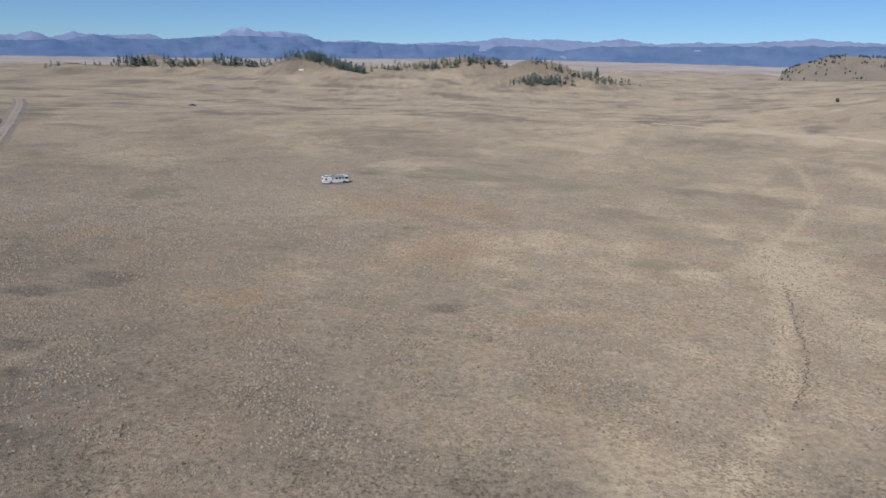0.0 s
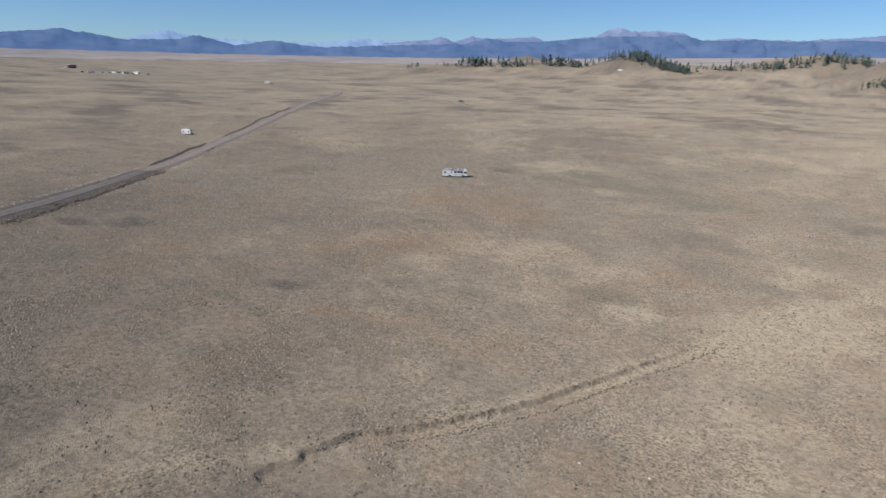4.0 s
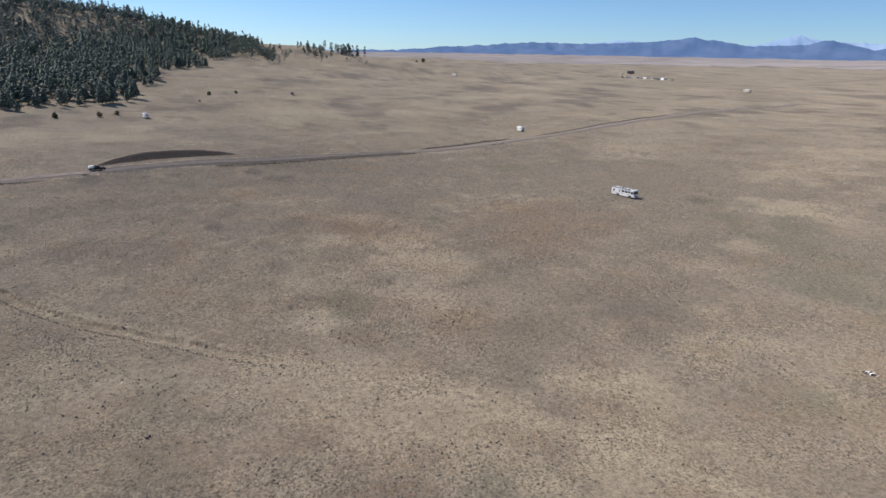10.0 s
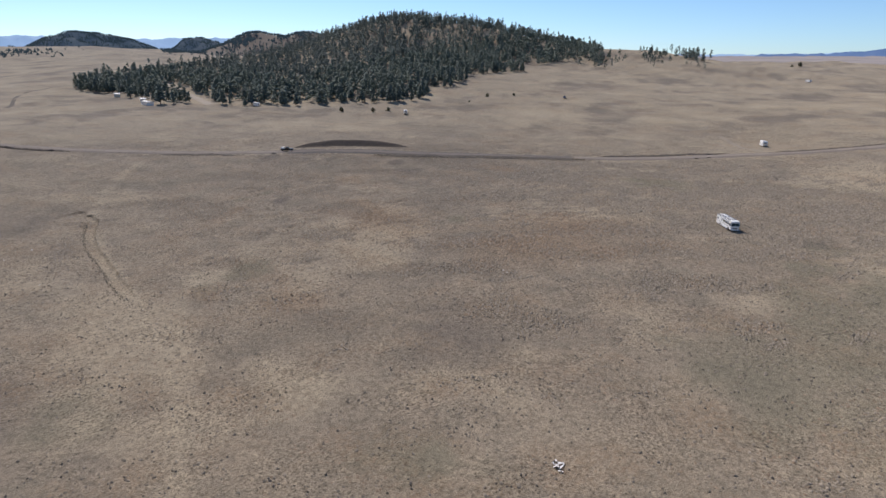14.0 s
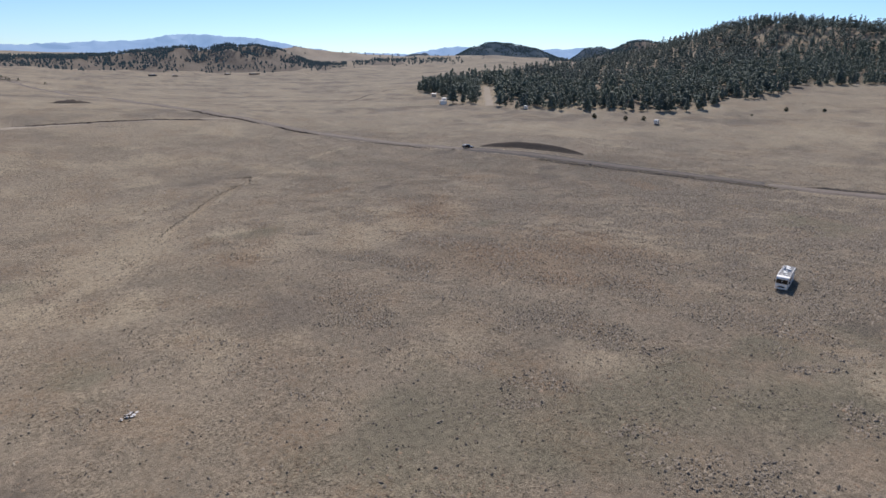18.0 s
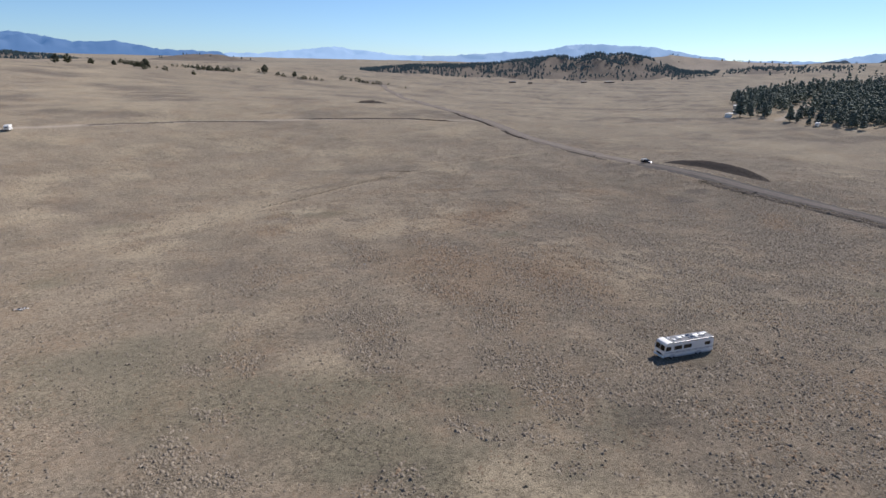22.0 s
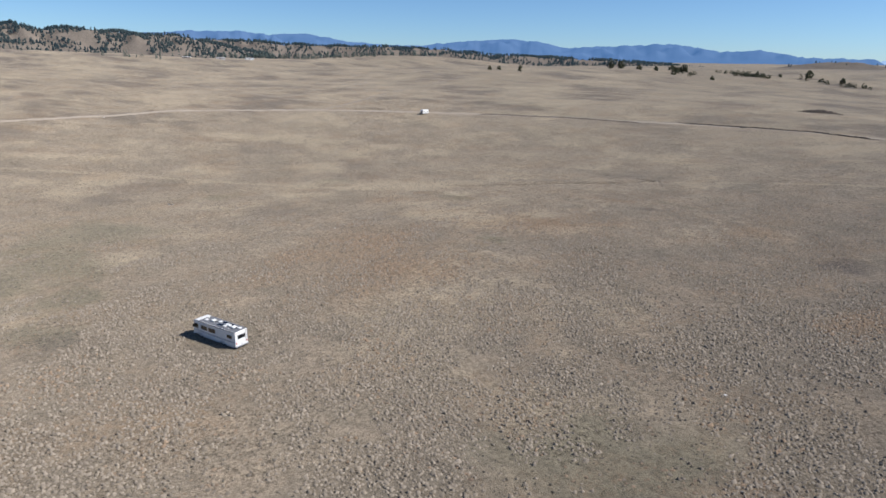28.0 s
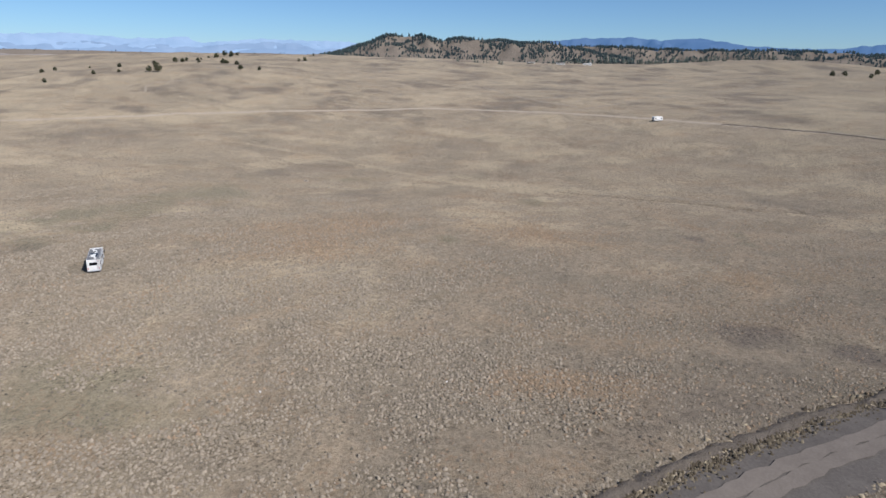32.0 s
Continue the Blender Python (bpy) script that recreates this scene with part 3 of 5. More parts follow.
def beside_road(low, high, off):
    """A line along the road between two northings, some metres to its right (east) side."""
    p, s = smooth_line(MAIN_ROAD, 5.0)
    t = np.gradient(p, axis=0)
    t /= np.hypot(t[:, 0], t[:, 1])[:, None]
    p = p + np.stack([t[:, 1], -t[:, 0]], -1) * off
    return p[(p[:, 1] > low) & (p[:, 1] < high)]


BERMS = [(beside_road(-82, 2, 6.2), 31, 0.4, BERM), (beside_road(-2, 60, -5.6), 32, 0.5, BERM), (beside_road(72, 180, -5.2), 37, 0.3, BERM), (beside_road(-235, -198, 5.4), 33, 0.5, DARK_SOIL), (beside_road(-310, -240, 5.4), 34, 0.5, DARK_SOIL), (beside_road(-170, -128, 5.6), 38, 0.35, BERM),
         (np.array([(26, -264), (60, -260), (92, -248), (126, -226)]) + (1.2, 2.0), 35, 0.45, DARK_SOIL), (np.array([(138, -212), (157, -198), (191, -169), (214, -138)]) + (1.6, 1.6), 36, 0.35, BERM)]
for path, seed, high, soil in BERMS:
    tagged(ribbon("road_berm", path, ((-1.1, 0), (-0.3, high), (0.2, high), (1.0, 0)), soil, 1.0, 0.5, 0.26, 9.0, seed), "ridge of graded soil beside the road", "berm", kind="structure")


# ---------------------------------------------------------------- mesh helpers
def ring_polar(az, r):
    """A place by its bearing, counter-clockwise from north, and distance."""
    return -r * math.sin(radians(az)), r * math.cos(radians(az))


def part(name, bm, material, parent, label="", at=None):
    me = bpy.data.meshes.new(name)
    bm.to_mesh(me)
    bm.free()
    me.materials.append(material)
    ob = new(name, me)
    ob.parent = parent
    if at is not None:
        ob.matrix_local = at
    if label:
        ob["label"] = label
    return ob


def block(x0, x1, y0, y1, z0, z1, bevel=0.02, segments=2):
    bm = bmesh.new()
    bmesh.ops.create_cube(bm, size=1)
    bmesh.ops.transform(bm, matrix=Matrix.Translation(((x0 + x1) / 2, (y0 + y1) / 2, (z0 + z1) / 2)) @ Matrix.Diagonal((x1 - x0, y1 - y0, z1 - z0, 1)), verts=bm.verts)
    if bevel:
        bmesh.ops.bevel(bm, geom=bm.edges[:], offset=bevel, segments=segments, profile=0.6, affect="EDGES")
    return bm


def extrude_side(outline, y0, y1, bevel=0.04):
    """A body whose side view is the outline (x, z), between y0 and y1."""
    bm = bmesh.new()
    a = [bm.verts.new((x, y0, z)) for x, z in outline]
    b = [bm.verts.new((x, y1, z)) for x, z in outline]
    bm.faces.new(a)
    bm.faces.new(b[::-1])
    for i in range(len(a)):
        j = (i + 1) % len(a)
        bm.faces.new((a[j], a[i], b[i], b[j]))
    bmesh.ops.recalc_face_normals(bm, faces=bm.faces[:])
    if bevel:
        bmesh.ops.bevel(bm, geom=bm.edges[:], offset=bevel, segments=2, profile=0.6, affect="EDGES")
    return bm


def tube(radius, length, sides=20, bevel=0.0, axis="y"):
    bm = bmesh.new()
    bmesh.ops.create_cone(bm, cap_ends=True, segments=sides, radius1=radius, radius2=radius, depth=length)
    if bevel:
        edges = [e for e in bm.edges if all(abs(v.co.z) > length / 2 - 1e-4 for v in e.verts) and abs(e.verts[0].co.z - e.verts[1].co.z) < 1e-4]
        bmesh.ops.bevel(bm, geom=edges, offset=bevel, segments=2, affect="EDGES")
    turn = {"y": pose(0, 0, 0, 90), "x": pose(0, 0, 0, 0, 90), "z": Matrix()}[axis]
    bmesh.ops.transform(bm, matrix=turn, verts=bm.verts)
    return bm


def joined(*bms):
    out = bmesh.new()
    for b in bms:
        me = bpy.data.meshes.new("piece")
        b.to_mesh(me)
        out.from_mesh(me)
        b.free()
        bpy.data.meshes.remove(me)
    return out


def thing(name, x, y, yaw, label, category, group="", z=None, sink=0.0):
    ob = new(name)
    ob.matrix_world = pose(x, y, (height(x, y) if z is None else z) - sink, 0, 0, yaw)
    return tagged(ob, label, category, group)


def wheel(owner, x, y, radius=0.4, width=0.26):
    t = part("wheel", tube(radius, width, 22, 0.05), RUBBER, owner, "", pose(x, y, radius))
    side = 1 if y > 0 else -1
    part("rim", tube(radius * 0.58, 0.06, 16, 0.015), STEEL, t, "bright steel rim", pose(0, side * width / 2, 0))
    return t


def pane(owner, name, x0, x1, y, z0, z1, label=""):
    """A window in a side wall: a frame and its glass."""
    side = 1 if y > 0 else -1
    w = part(name, joined(block(x0, x1, y, y + side * 0.035, z0, z0 + 0.05, 0.008, 1), block(x0, x1, y, y + side * 0.035, z1 - 0.05, z1, 0.008, 1), block(x0, x0 + 0.05, y, y + side * 0.033, z0 + 0.05, z1 - 0.05, 0.008, 1), block(x1 - 0.05, x1, y, y + side * 0.033, z0 + 0.05, z1 - 0.05, 0.008, 1)), BLACK, owner, label)
    part("glass", block(x0 + 0.03, x1 - 0.03, y - side * 0.01, y + side * 0.018, z0 + 0.03, z1 - 0.03, 0), GLASS, w)
    return w


# ---------------------------------------------------------------- the motorhome
def motorhome(x, y, yaw):
    m = thing("motorhome", x, y, yaw, "white motorhome with grey roof and white vents, parked on dry grass", "motorhome", sink=0.03)
    front, rear, half = 5.05, -5.05, 1.22
    body = [(rear, 0.62), (rear, 3.12), (rear + 0.12, 3.26), (4.1, 3.26), (4.62, 3.16), (4.86, 2.8), (5.02, 1.75), (front, 1.3), (front, 0.7), (4.95, 0.55), (rear + 0.1, 0.55)]
    part("body", extrude_side(body, -half, half, 0.07), WHITE, m)
    part("roof", block(rear + 0.06, 3.55, -half + 0.09, half - 0.09, 3.25, 3.3, 0.02), ROOF_GREY, m, "grey glossy roof sheet")
    part("front_cap", extrude_side([(3.55, 3.2), (3.55, 3.32), (4.15, 3.32), (4.66, 3.2), (4.86, 2.9), (4.8, 2.85)], -half - 0.01, half + 0.01, 0.05), WHITE, m)
    for s in (-1, 1):
        part("roof_edge", block(rear + 0.04, 3.6, s * half - 0.05, s * half + 0.05, 3.12, 3.25, 0.03), ROOF_GREY, m)
        part("skirt", joined(block(-4.6, -2.75, s * half - 0.03, s * half + 0.015, 0.32, 0.6, 0.01), block(-1.35, 2.75, s * half - 0.03, s * half + 0.015, 0.32, 0.6, 0.01)), GREY_PAINT, m, "grey lower skirt panel")
        part("stripe", block(rear + 0.12, 4.7, s * (half + 0.002) - 0.006, s * (half + 0.002) + 0.006, 1.32, 1.42, 0), STRIPE, m, "grey side stripe")
        part("side_stripe", block(rear + 0.12, 3.9, s * (half + 0.002) - 0.006, s * (half + 0.002) + 0.006, 1.16, 1.22, 0), STRIPE, m)
        for k, xx in enumerate((-4.2, -0.9, 0.6, 1.7)):
            part("locker_door", block(xx - 0.45, xx + 0.45, s * half - 0.01, s * half + 0.012, 0.62, 1.08, 0.01, 1), WHITE, m)
        for xx in (3.35, -2.05):
            wheel(m, xx, s * 1.02, 0.42, 0.28)
            part("wheel_arch", extrude_side([(xx - 0.6, 0.5), (xx - 0.5, 0.86), (xx - 0.22, 1.0), (xx + 0.22, 1.0), (xx + 0.5, 0.86), (xx + 0.6, 0.5)], s * half - 0.02, s * half + 0.02, 0.012), BLACK if s < 0 else GREY_PAINT, m)
        mirror = part("mirror", block(4.55, 4.72, s * (half + 0.22) - 0.1, s * (half + 0.22) + 0.1, 1.9, 2.35, 0.03), BLACK, m)
        part("mirror_arm", block(4.58, 4.64, min(s * half, s * (half + 0.2)), max(s * half, s * (half + 0.2)), 2.28, 2.33, 0.01, 1), BLACK, mirror)
        part("headlight", block(front - 0.03, front + 0.03, s * 0.85 - 0.2, s * 0.85 + 0.2, 0.85, 1.05, 0.02), CHROME, m)
        part("tail_light", block(rear - 0.03, rear + 0.02, s * 1.02 - 0.08, s * 1.02 + 0.08, 0.95, 1.3, 0.015), RED, m)
        part("marker_light", block(rear - 0.03, rear + 0.02, s * 0.95 - 0.07, s * 0.95 + 0.07, 2.98, 3.04, 0.01, 1), RED, m)
    # windscreen follows the slope of the nose
    for s in (-1, 1):
        bm = bmesh.new()
        q = [(4.885, 2.72), (5.03, 1.72)]
        v = [bm.verts.new((q[0][0], s * 0.03, q[0][1])), bm.verts.new((q[1][0], s * 0.03, q[1][1])), bm.verts.new((q[1][0], s * 1.1, q[1][1])), bm.verts.new((q[0][0], s * 1.1, q[0][1]))]
        bm.faces.new(v)
        bmesh.ops.solidify(bm, geom=bm.faces[:], thickness=0.03)
        part("windscreen", bm, GLASS, m, "dark raked windscreen half")
        part("cab_window", extrude_side([(3.75, 1.75), (3.75, 2.6), (4.72, 2.6), (4.86, 1.75)], min(s * half, s * (half + 0.02)), max(s * half, s * (half + 0.02)), 0.01), GLASS, m)
        part("wiper", block(4.98, 5.04, s * 0.5 - 0.35, s * 0.5 + 0.35, 1.74, 1.78, 0.01, 1), BLACK, m)
    # driver's side
    pane(m, "side_window", 1.55, 3.1, half, 1.8, 2.55)
    pane(m, "side_window", -0.4, 1.2, half, 1.8, 2.55)
    pane(m, "side_window", -4.3, -3.15, half, 1.85, 2.5)
    # door side
    for x0, x1 in ((2.45, 3.35), (1.1, 2.1), (-0.3, 0.7)):
        pane(m, "side_window", x0, x1, -half, 1.85, 2.55)
    pane(m, "side_window", -4.4, -3.6, -half, 1.8, 2.45)
    door = part("entry_door", block(-1.75, -1.05, -half - 0.025, -half + 0.02, 0.7, 2.6, 0.02), WHITE, m)
    part("door_window", block(-1.6, -1.2, -half - 0.035, -half - 0.02, 1.75, 2.35, 0.01, 1), GLASS, door)
    part("door_handle", block(-1.16, -1.1, -half - 0.06, -half - 0.02, 1.45, 1.6, 0.01, 1), CHROME, door)
    awning = part("awning_roll", tube(0.09, 4.6, 14, 0.02, "x"), GREY_PAINT, m, "", pose(0.6, -half - 0.1, 2.95))
    for xx in (-2.2, 2.2):
        part("awning_arm", block(xx - 0.03, xx + 0.03, -0.02, 0.04, -1.9, 0, 0.008, 1), GREY_PAINT, awning)
    # nose and tail
    part("front_bumper", block(front - 0.12, front + 0.16, -half + 0.02, half - 0.02, 0.4, 0.68, 0.05), WHITE, m)
    part("grille", block(front - 0.02, front + 0.03, -0.6, 0.6, 0.78, 1.12, 0.02), BLACK, m)
    part("rear_bumper", block(rear - 0.16, rear + 0.06, -half + 0.02, half - 0.02, 0.42, 0.62, 0.03), STEEL, m)
    part("rear_window", block(rear - 0.02, rear + 0.02, -0.72, 0.72, 1.95, 2.5, 0.01), GLASS, m)
    part("rear_window_frame", joined(block(rear - 0.03, rear, -0.8, 0.8, 2.5, 2.57, 0.01, 1), block(rear - 0.03, rear, -0.8, 0.8, 1.88, 1.95, 0.01, 1)), BLACK, m)
    ladder = part("ladder", joined(*[block(rear - 0.16, rear - 0.12, y0 - 0.02, y0 + 0.02, 0.9, 3.35, 0.01, 1) for y0 in (-1.05, -0.75)]), CHROME, m)
    for k in range(7):
        part("rung", tube(0.018, 0.3, 8), CHROME, ladder, "", pose(rear - 0.14, -0.9, 1.1 + 0.33 * k))
    part("plate_panel", block(rear - 0.03, rear, -0.2, 0.2, 0.75, 0.92, 0.01, 1), GREY_PAINT, m)
    # roof gear
    for xx in (1.3, -3.4):
        unit = part("air_conditioner", extrude_side([(xx - 0.5, 3.3), (xx - 0.42, 3.56), (xx + 0.25, 3.6), (xx + 0.52, 3.44), (xx + 0.52, 3.3)], -0.36, 0.36, 0.05), WHITE, m)
        part("intake_grille", block(xx - 0.52, xx - 0.47, -0.28, 0.28, 3.34, 3.5, 0.01, 1), BLACK, unit)
    for xx, yy in ((2.6, 0.35), (0.1, -0.35), (-1.9, 0.4), (-4.3, -0.4)):
        vent = part("roof_vent", block(xx - 0.24, xx + 0.24, yy - 0.24, yy + 0.24, 3.29, 3.42, 0.05), WHITE, m)
        part("vent_lid", block(xx - 0.27, xx + 0.27, yy - 0.27, yy + 0.27, 3.42, 3.46, 0.015, 1), WHITE, vent)
    for xx, yy in ((-0.8, 0.45), (-0.8, -0.5), (-2.4, -0.45)):
        panel = part("solar_panel", block(xx - 0.5, xx + 0.5, yy - 0.3, yy + 0.3, 3.34, 3.375, 0.008, 1), GLASS, m, "dark solar panel in a pale frame")
        part("panel_frame", joined(block(xx - 0.53, xx + 0.53, yy - 0.33, yy - 0.3, 3.31, 3.38, 0.005, 1), block(xx - 0.53, xx + 0.53, yy + 0.3, yy + 0.33, 3.31, 3.38, 0.005, 1)), STEEL, panel)
    dish = part("satellite_dome", tube(0.26, 0.2, 18, 0.08, "z"), WHITE, m, "", pose(3.2, -0.45, 3.4))
    part("dome_base", tube(0.2, 0.06, 16, 0, "z"), GREY_PAINT, dish, "", pose(0, 0, -0.11))
    part("plumbing_vent", tube(0.06, 0.2, 10, 0.01, "z"), WHITE, m, "", pose(-3.0, 0.7, 3.38))
    part("storage_pod", block(-2.6, -1.5, -0.35, 0.2, 3.31, 3.56, 0.08), WHITE, m, "white roof storage pod")
    return m


motorhome(-49.1, 71.3, 28.5).scale = (1.0, 1.0, 0.89)


# ---------------------------------------------------------------- other vehicles
def pickup(x, y, yaw, paint, label, shell=False, group=""):
    m = thing("pickup_truck", x, y, yaw, label, "pickup truck", group)
    part("body", extrude_side([(-2.75, 0.5), (-2.78, 1.05), (-0.9, 1.08), (1.0, 1.1), (2.5, 1.02), (2.78, 0.85), (2.8, 0.5), (2.3, 0.42), (-2.3, 0.42)], -0.95, 0.95, 0.06), paint, m)
    part("cab", extrude_side([(-0.95, 1.05), (-0.8, 1.78), (0.5, 1.82), (1.2, 1.08)], -0.82, 0.82, 0.07), paint, m)
    part("windscreen", extrude_side([(0.6, 1.74), (1.16, 1.14), (1.19, 1.15), (0.63, 1.76)], -0.7, 0.7, 0), GLASS, m)
    part("rear_window", block(-0.93, -0.86, -0.62, 0.62, 1.25, 1.65, 0.01, 1), GLASS, m)
    for s in (-1, 1):
        part("side_window", extrude_side([(-0.72, 1.2), (-0.66, 1.66), (0.42, 1.68), (0.88, 1.2)], min(s * 0.8, s * 0.835), max(s * 0.8, s * 0.835), 0), GLASS, m)
        part("headlight", block(2.74, 2.82, s * 0.72 - 0.14, s * 0.72 + 0.14, 0.72, 0.88, 0.02), CHROME, m)
        part("tail_light", block(-2.82, -2.76, s * 0.82 - 0.07, s * 0.82 + 0.07, 0.75, 1.0, 0.01, 1), RED, m)
        part("mirror", block(0.9, 1.05, s * 1.02 - 0.1, s * 1.02 + 0.1, 1.15, 1.35, 0.03), BLACK, m)
        for xx in (1.75, -1.7):
            wheel(m, xx, s * 0.86, 0.39, 0.26)
    part("front_bumper", block(2.72, 2.9, -0.92, 0.92, 0.48, 0.66, 0.04), CHROME, m)
    part("rear_bumper", block(-2.92, -2.74, -0.92, 0.92, 0.48, 0.64, 0.04), CHROME, m)
    part("cargo_bed", block(-2.62, -1.05, -0.78, 0.78, 1.07, 1.1, 0), BLACK, m)
    if shell:
        top = part("camper_shell", extrude_side([(-2.72, 1.08), (-2.6, 1.8), (-1.1, 1.88), (-1.0, 1.08)], -0.86, 0.86, 0.06), WHITE, m, "white shell over the cargo bed")
        part("shell_window", block(-2.3, -1.4, 0.85, 0.88, 1.3, 1.65, 0.01, 1), GLASS, top)
    return m


def travel_trailer(x, y, yaw, length, label, skin=None, group=""):
    skin = skin or WHITE
    h = length / 2
    m = thing("travel_trailer", x, y, yaw, label, "travel trailer", group)
    part("body", extrude_side([(-h, 0.55), (-h, 2.6), (-h + 0.25, 2.85), (h - 0.5, 2.85), (h - 0.08, 2.3), (h, 1.6), (h - 0.3, 0.55)], -1.15, 1.15, 0.08), skin, m)
    part("roof", block(-h + 0.3, h - 0.6, -1.02, 1.02, 2.84, 2.89, 0.02), ROOF, m)
    part("roof_unit", block(-0.45, 0.4, -0.35, 0.35, 2.88, 3.12, 0.06), WHITE, m)
    for s in (-1, 1):
        for xx in (-0.45, 0.45):
            wheel(m, xx, s * 1.0, 0.35, 0.22)
        pane(m, "side_window", h - 1.6, h - 0.8, s * 1.15, 1.5, 2.1)
        pane(m, "side_window", -h + 0.6, -h + 1.5, s * 1.15, 1.5, 2.1)
        part("stripe", block(-h + 0.1, h - 0.3, s * 1.152 - 0.005, s * 1.152 + 0.005, 1.05, 1.2, 0), STRIPE, m)
    part("front_window", block(h - 0.09, h - 0.02, -0.6, 0.6, 1.75, 2.2, 0.02), GLASS, m)
    part("rear_window", block(-h - 0.02, -h + 0.02, -0.6, 0.6, 1.6, 2.15, 0.01, 1), GLASS, m)
    door = part("entry_door", block(0.9, 1.55, -1.18, -1.14, 0.65, 2.4, 0.02), skin, m)
    part("door_window", block(1.05, 1.4, -1.19, -1.175, 1.6, 2.1, 0.01, 1), GLASS, door)
    part("hitch", joined(block(h - 0.35, h + 1.0, -0.06, 0.06, 0.42, 0.54, 0.01, 1), block(h + 0.4, h + 0.75, -0.22, 0.22, 0.54, 0.95, 0.08)), BLACK, m, "black hitch with gas bottles")
    part("jack", block(h + 0.9, h + 0.98, -0.04, 0.04, 0, 0.5, 0), STEEL, m)
    return m


def mobile_home(x, y, yaw, length, width, label, skin, group=""):
    h = length / 2
    m = thing("mobile_home", x, y, yaw, label, "house", group, sink=0.15)
    part("wall", block(-h, h, -width / 2, width / 2, 0.0, 2.8, 0.02), skin, m)
    bm = bmesh.new()
    o = 0.35
    v = [bm.verts.new(p) for p in ((-h - o, -width / 2 - o, 2.75), (h + o, -width / 2 - o, 2.75), (h + o, 0, 3.5), (-h - o, 0, 3.5), (-h - o, width / 2 + o, 2.75), (h + o, width / 2 + o, 2.75))]
    bm.faces.new((v[0], v[1], v[2], v[3]))
    bm.faces.new((v[3], v[2], v[5], v[4]))
    bmesh.ops.solidify(bm, geom=bm.faces[:], thickness=0.08)
    part("roof", bm, ROOF, m, "pale metal roof")
    for xx in np.arange(-h + 1.2, h - 0.8, 2.4):
        pane(m, "window", xx, xx + 1.0, width / 2, 1.1, 2.0)
    pane(m, "window", -h + 1.0, -h + 2.0, -width / 2, 1.1, 2.0)
    part("door", block(0.2, 1.1, width / 2, width / 2 + 0.04, 0.15, 2.15, 0.01, 1), WOOD, m)
    part("step", block(0.1, 1.2, width / 2, width / 2 + 0.9, 0.0, 0.2, 0.02), WOOD, m)
    return m


def shed(x, y, yaw, l, w, h, label, skin, group=""):
    m = thing("shed", x, y, yaw, label, "shed", group, sink=0.1)
    part("wall", block(-l / 2, l / 2, -w / 2, w / 2, 0, h, 0.02), skin, m)
    part("roof", extrude_side([(-l / 2 - 0.2, h), (l / 2 + 0.2, h), (l / 2 + 0.2, h + 0.12), (0, h + 0.6), (-l / 2 - 0.2, h + 0.12)], -w / 2 - 0.2, w / 2 + 0.2, 0), ROOF, m)
    part("door", block(-0.45, 0.45, w / 2, w / 2 + 0.03, 0.05, min(2.0, h - 0.2), 0.01, 1), WOOD, m)
    return m


pickup(-73.6, -120.4, 126, BLACK, "black pickup truck with white bed shell on the dirt road", True)
travel_trailer(-216.5, 70.5, 20, 5.4, "white travel trailer parked beside the dirt road")
travel_trailer(-226, -152, 35, 5.5, "small white travel trailer on the slope below the pines")
travel_trailer(231, -108, 118, 6.4, "small white travel trailer beside the side road")
travel_trailer(-202, -266, 62, 9.4, "long white travel trailer at the edge of the pine wood")
travel_trailer(-459, 360, 20, 7.5, "cream travel trailer on the open plain", TAN)
pickup(-199, 334, 170, BLUE, "dark pickup truck hitched to a flat trailer on the plain")
pickup(-352, -82, 200, BLUE, "faded blue pickup truck alone on the hillside", False)
travel_trailer(-668, 86, 40, 7.0, "white travel trailer far off on the plain")
travel_trailer(-216, 845, 15, 8.0, "white trailer below the wooded knoll")
mobile_home(-170, -345, 70, 14, 4.6, "white mobile home beside a large pine at the wood's edge", WHITE)
shed(-181, -365, 60, 5, 3.6, 2.4, "white shed behind the mobile home", WHITE)
shed(-196, -418, 60, 6, 4, 2.6, "pale shed among the pines", TAN)
for k, (dx, dy, yaw) in enumerate(((0, 0, 20), (14, 9, 80), (-16, -8, 140), (30, 16, 10), (-32, -14, 60))):
    if k % 2:
        shed(-811 + dx, 402 + dy, yaw, 8, 5, 3.0, "pale shed in a cluttered yard on the plain", TAN if k == 1 else WHITE, "yard on the plain")
    else:
        travel_trailer(-811 + dx, 402 + dy, yaw, 8.5, "old white trailer in a cluttered yard on the plain", WHITE, "yard on the plain")
for dx, dy, yaw in ((-8, 14, 70), (22, -6, 20), (-44, -20, 110), (44, 24, 30), (-24, -2, 15), (8, -10, 95), (-20, 8, 40), (36, 6, 70)):
    pickup(-811 + dx, 402 + dy, yaw, BLACK if dx < 0 else BLUE, "dark truck standing in a cluttered yard", False, "yard on the plain")
for dx, dy in ((0, 0), (18, 10), (-30, 6)):
    mobile_home(-470 + dx, 985 + dy, 20 + dx, 12, 5, "white house below the wooded knoll", WHITE, "houses below the knoll")
for x, y, yaw, size in ((22, -1160, 10, 14), (-14, -1132, 0, 9), (-130, -1300, 5, 12), (-185, -1300, 3, 22)):
    shed(x, y, yaw, size, 5, 2.8, "low dark weathered shed far off on the plain", WOOD, "sheds on the southern plain")
shed(-1040, 470, 75, 13, 9, 5.5, "dark brown two-storey barn far out on the plain", WOOD)
shed(-1010, 440, 40, 6, 4, 2.6, "pale small shed beside the barn", TAN)
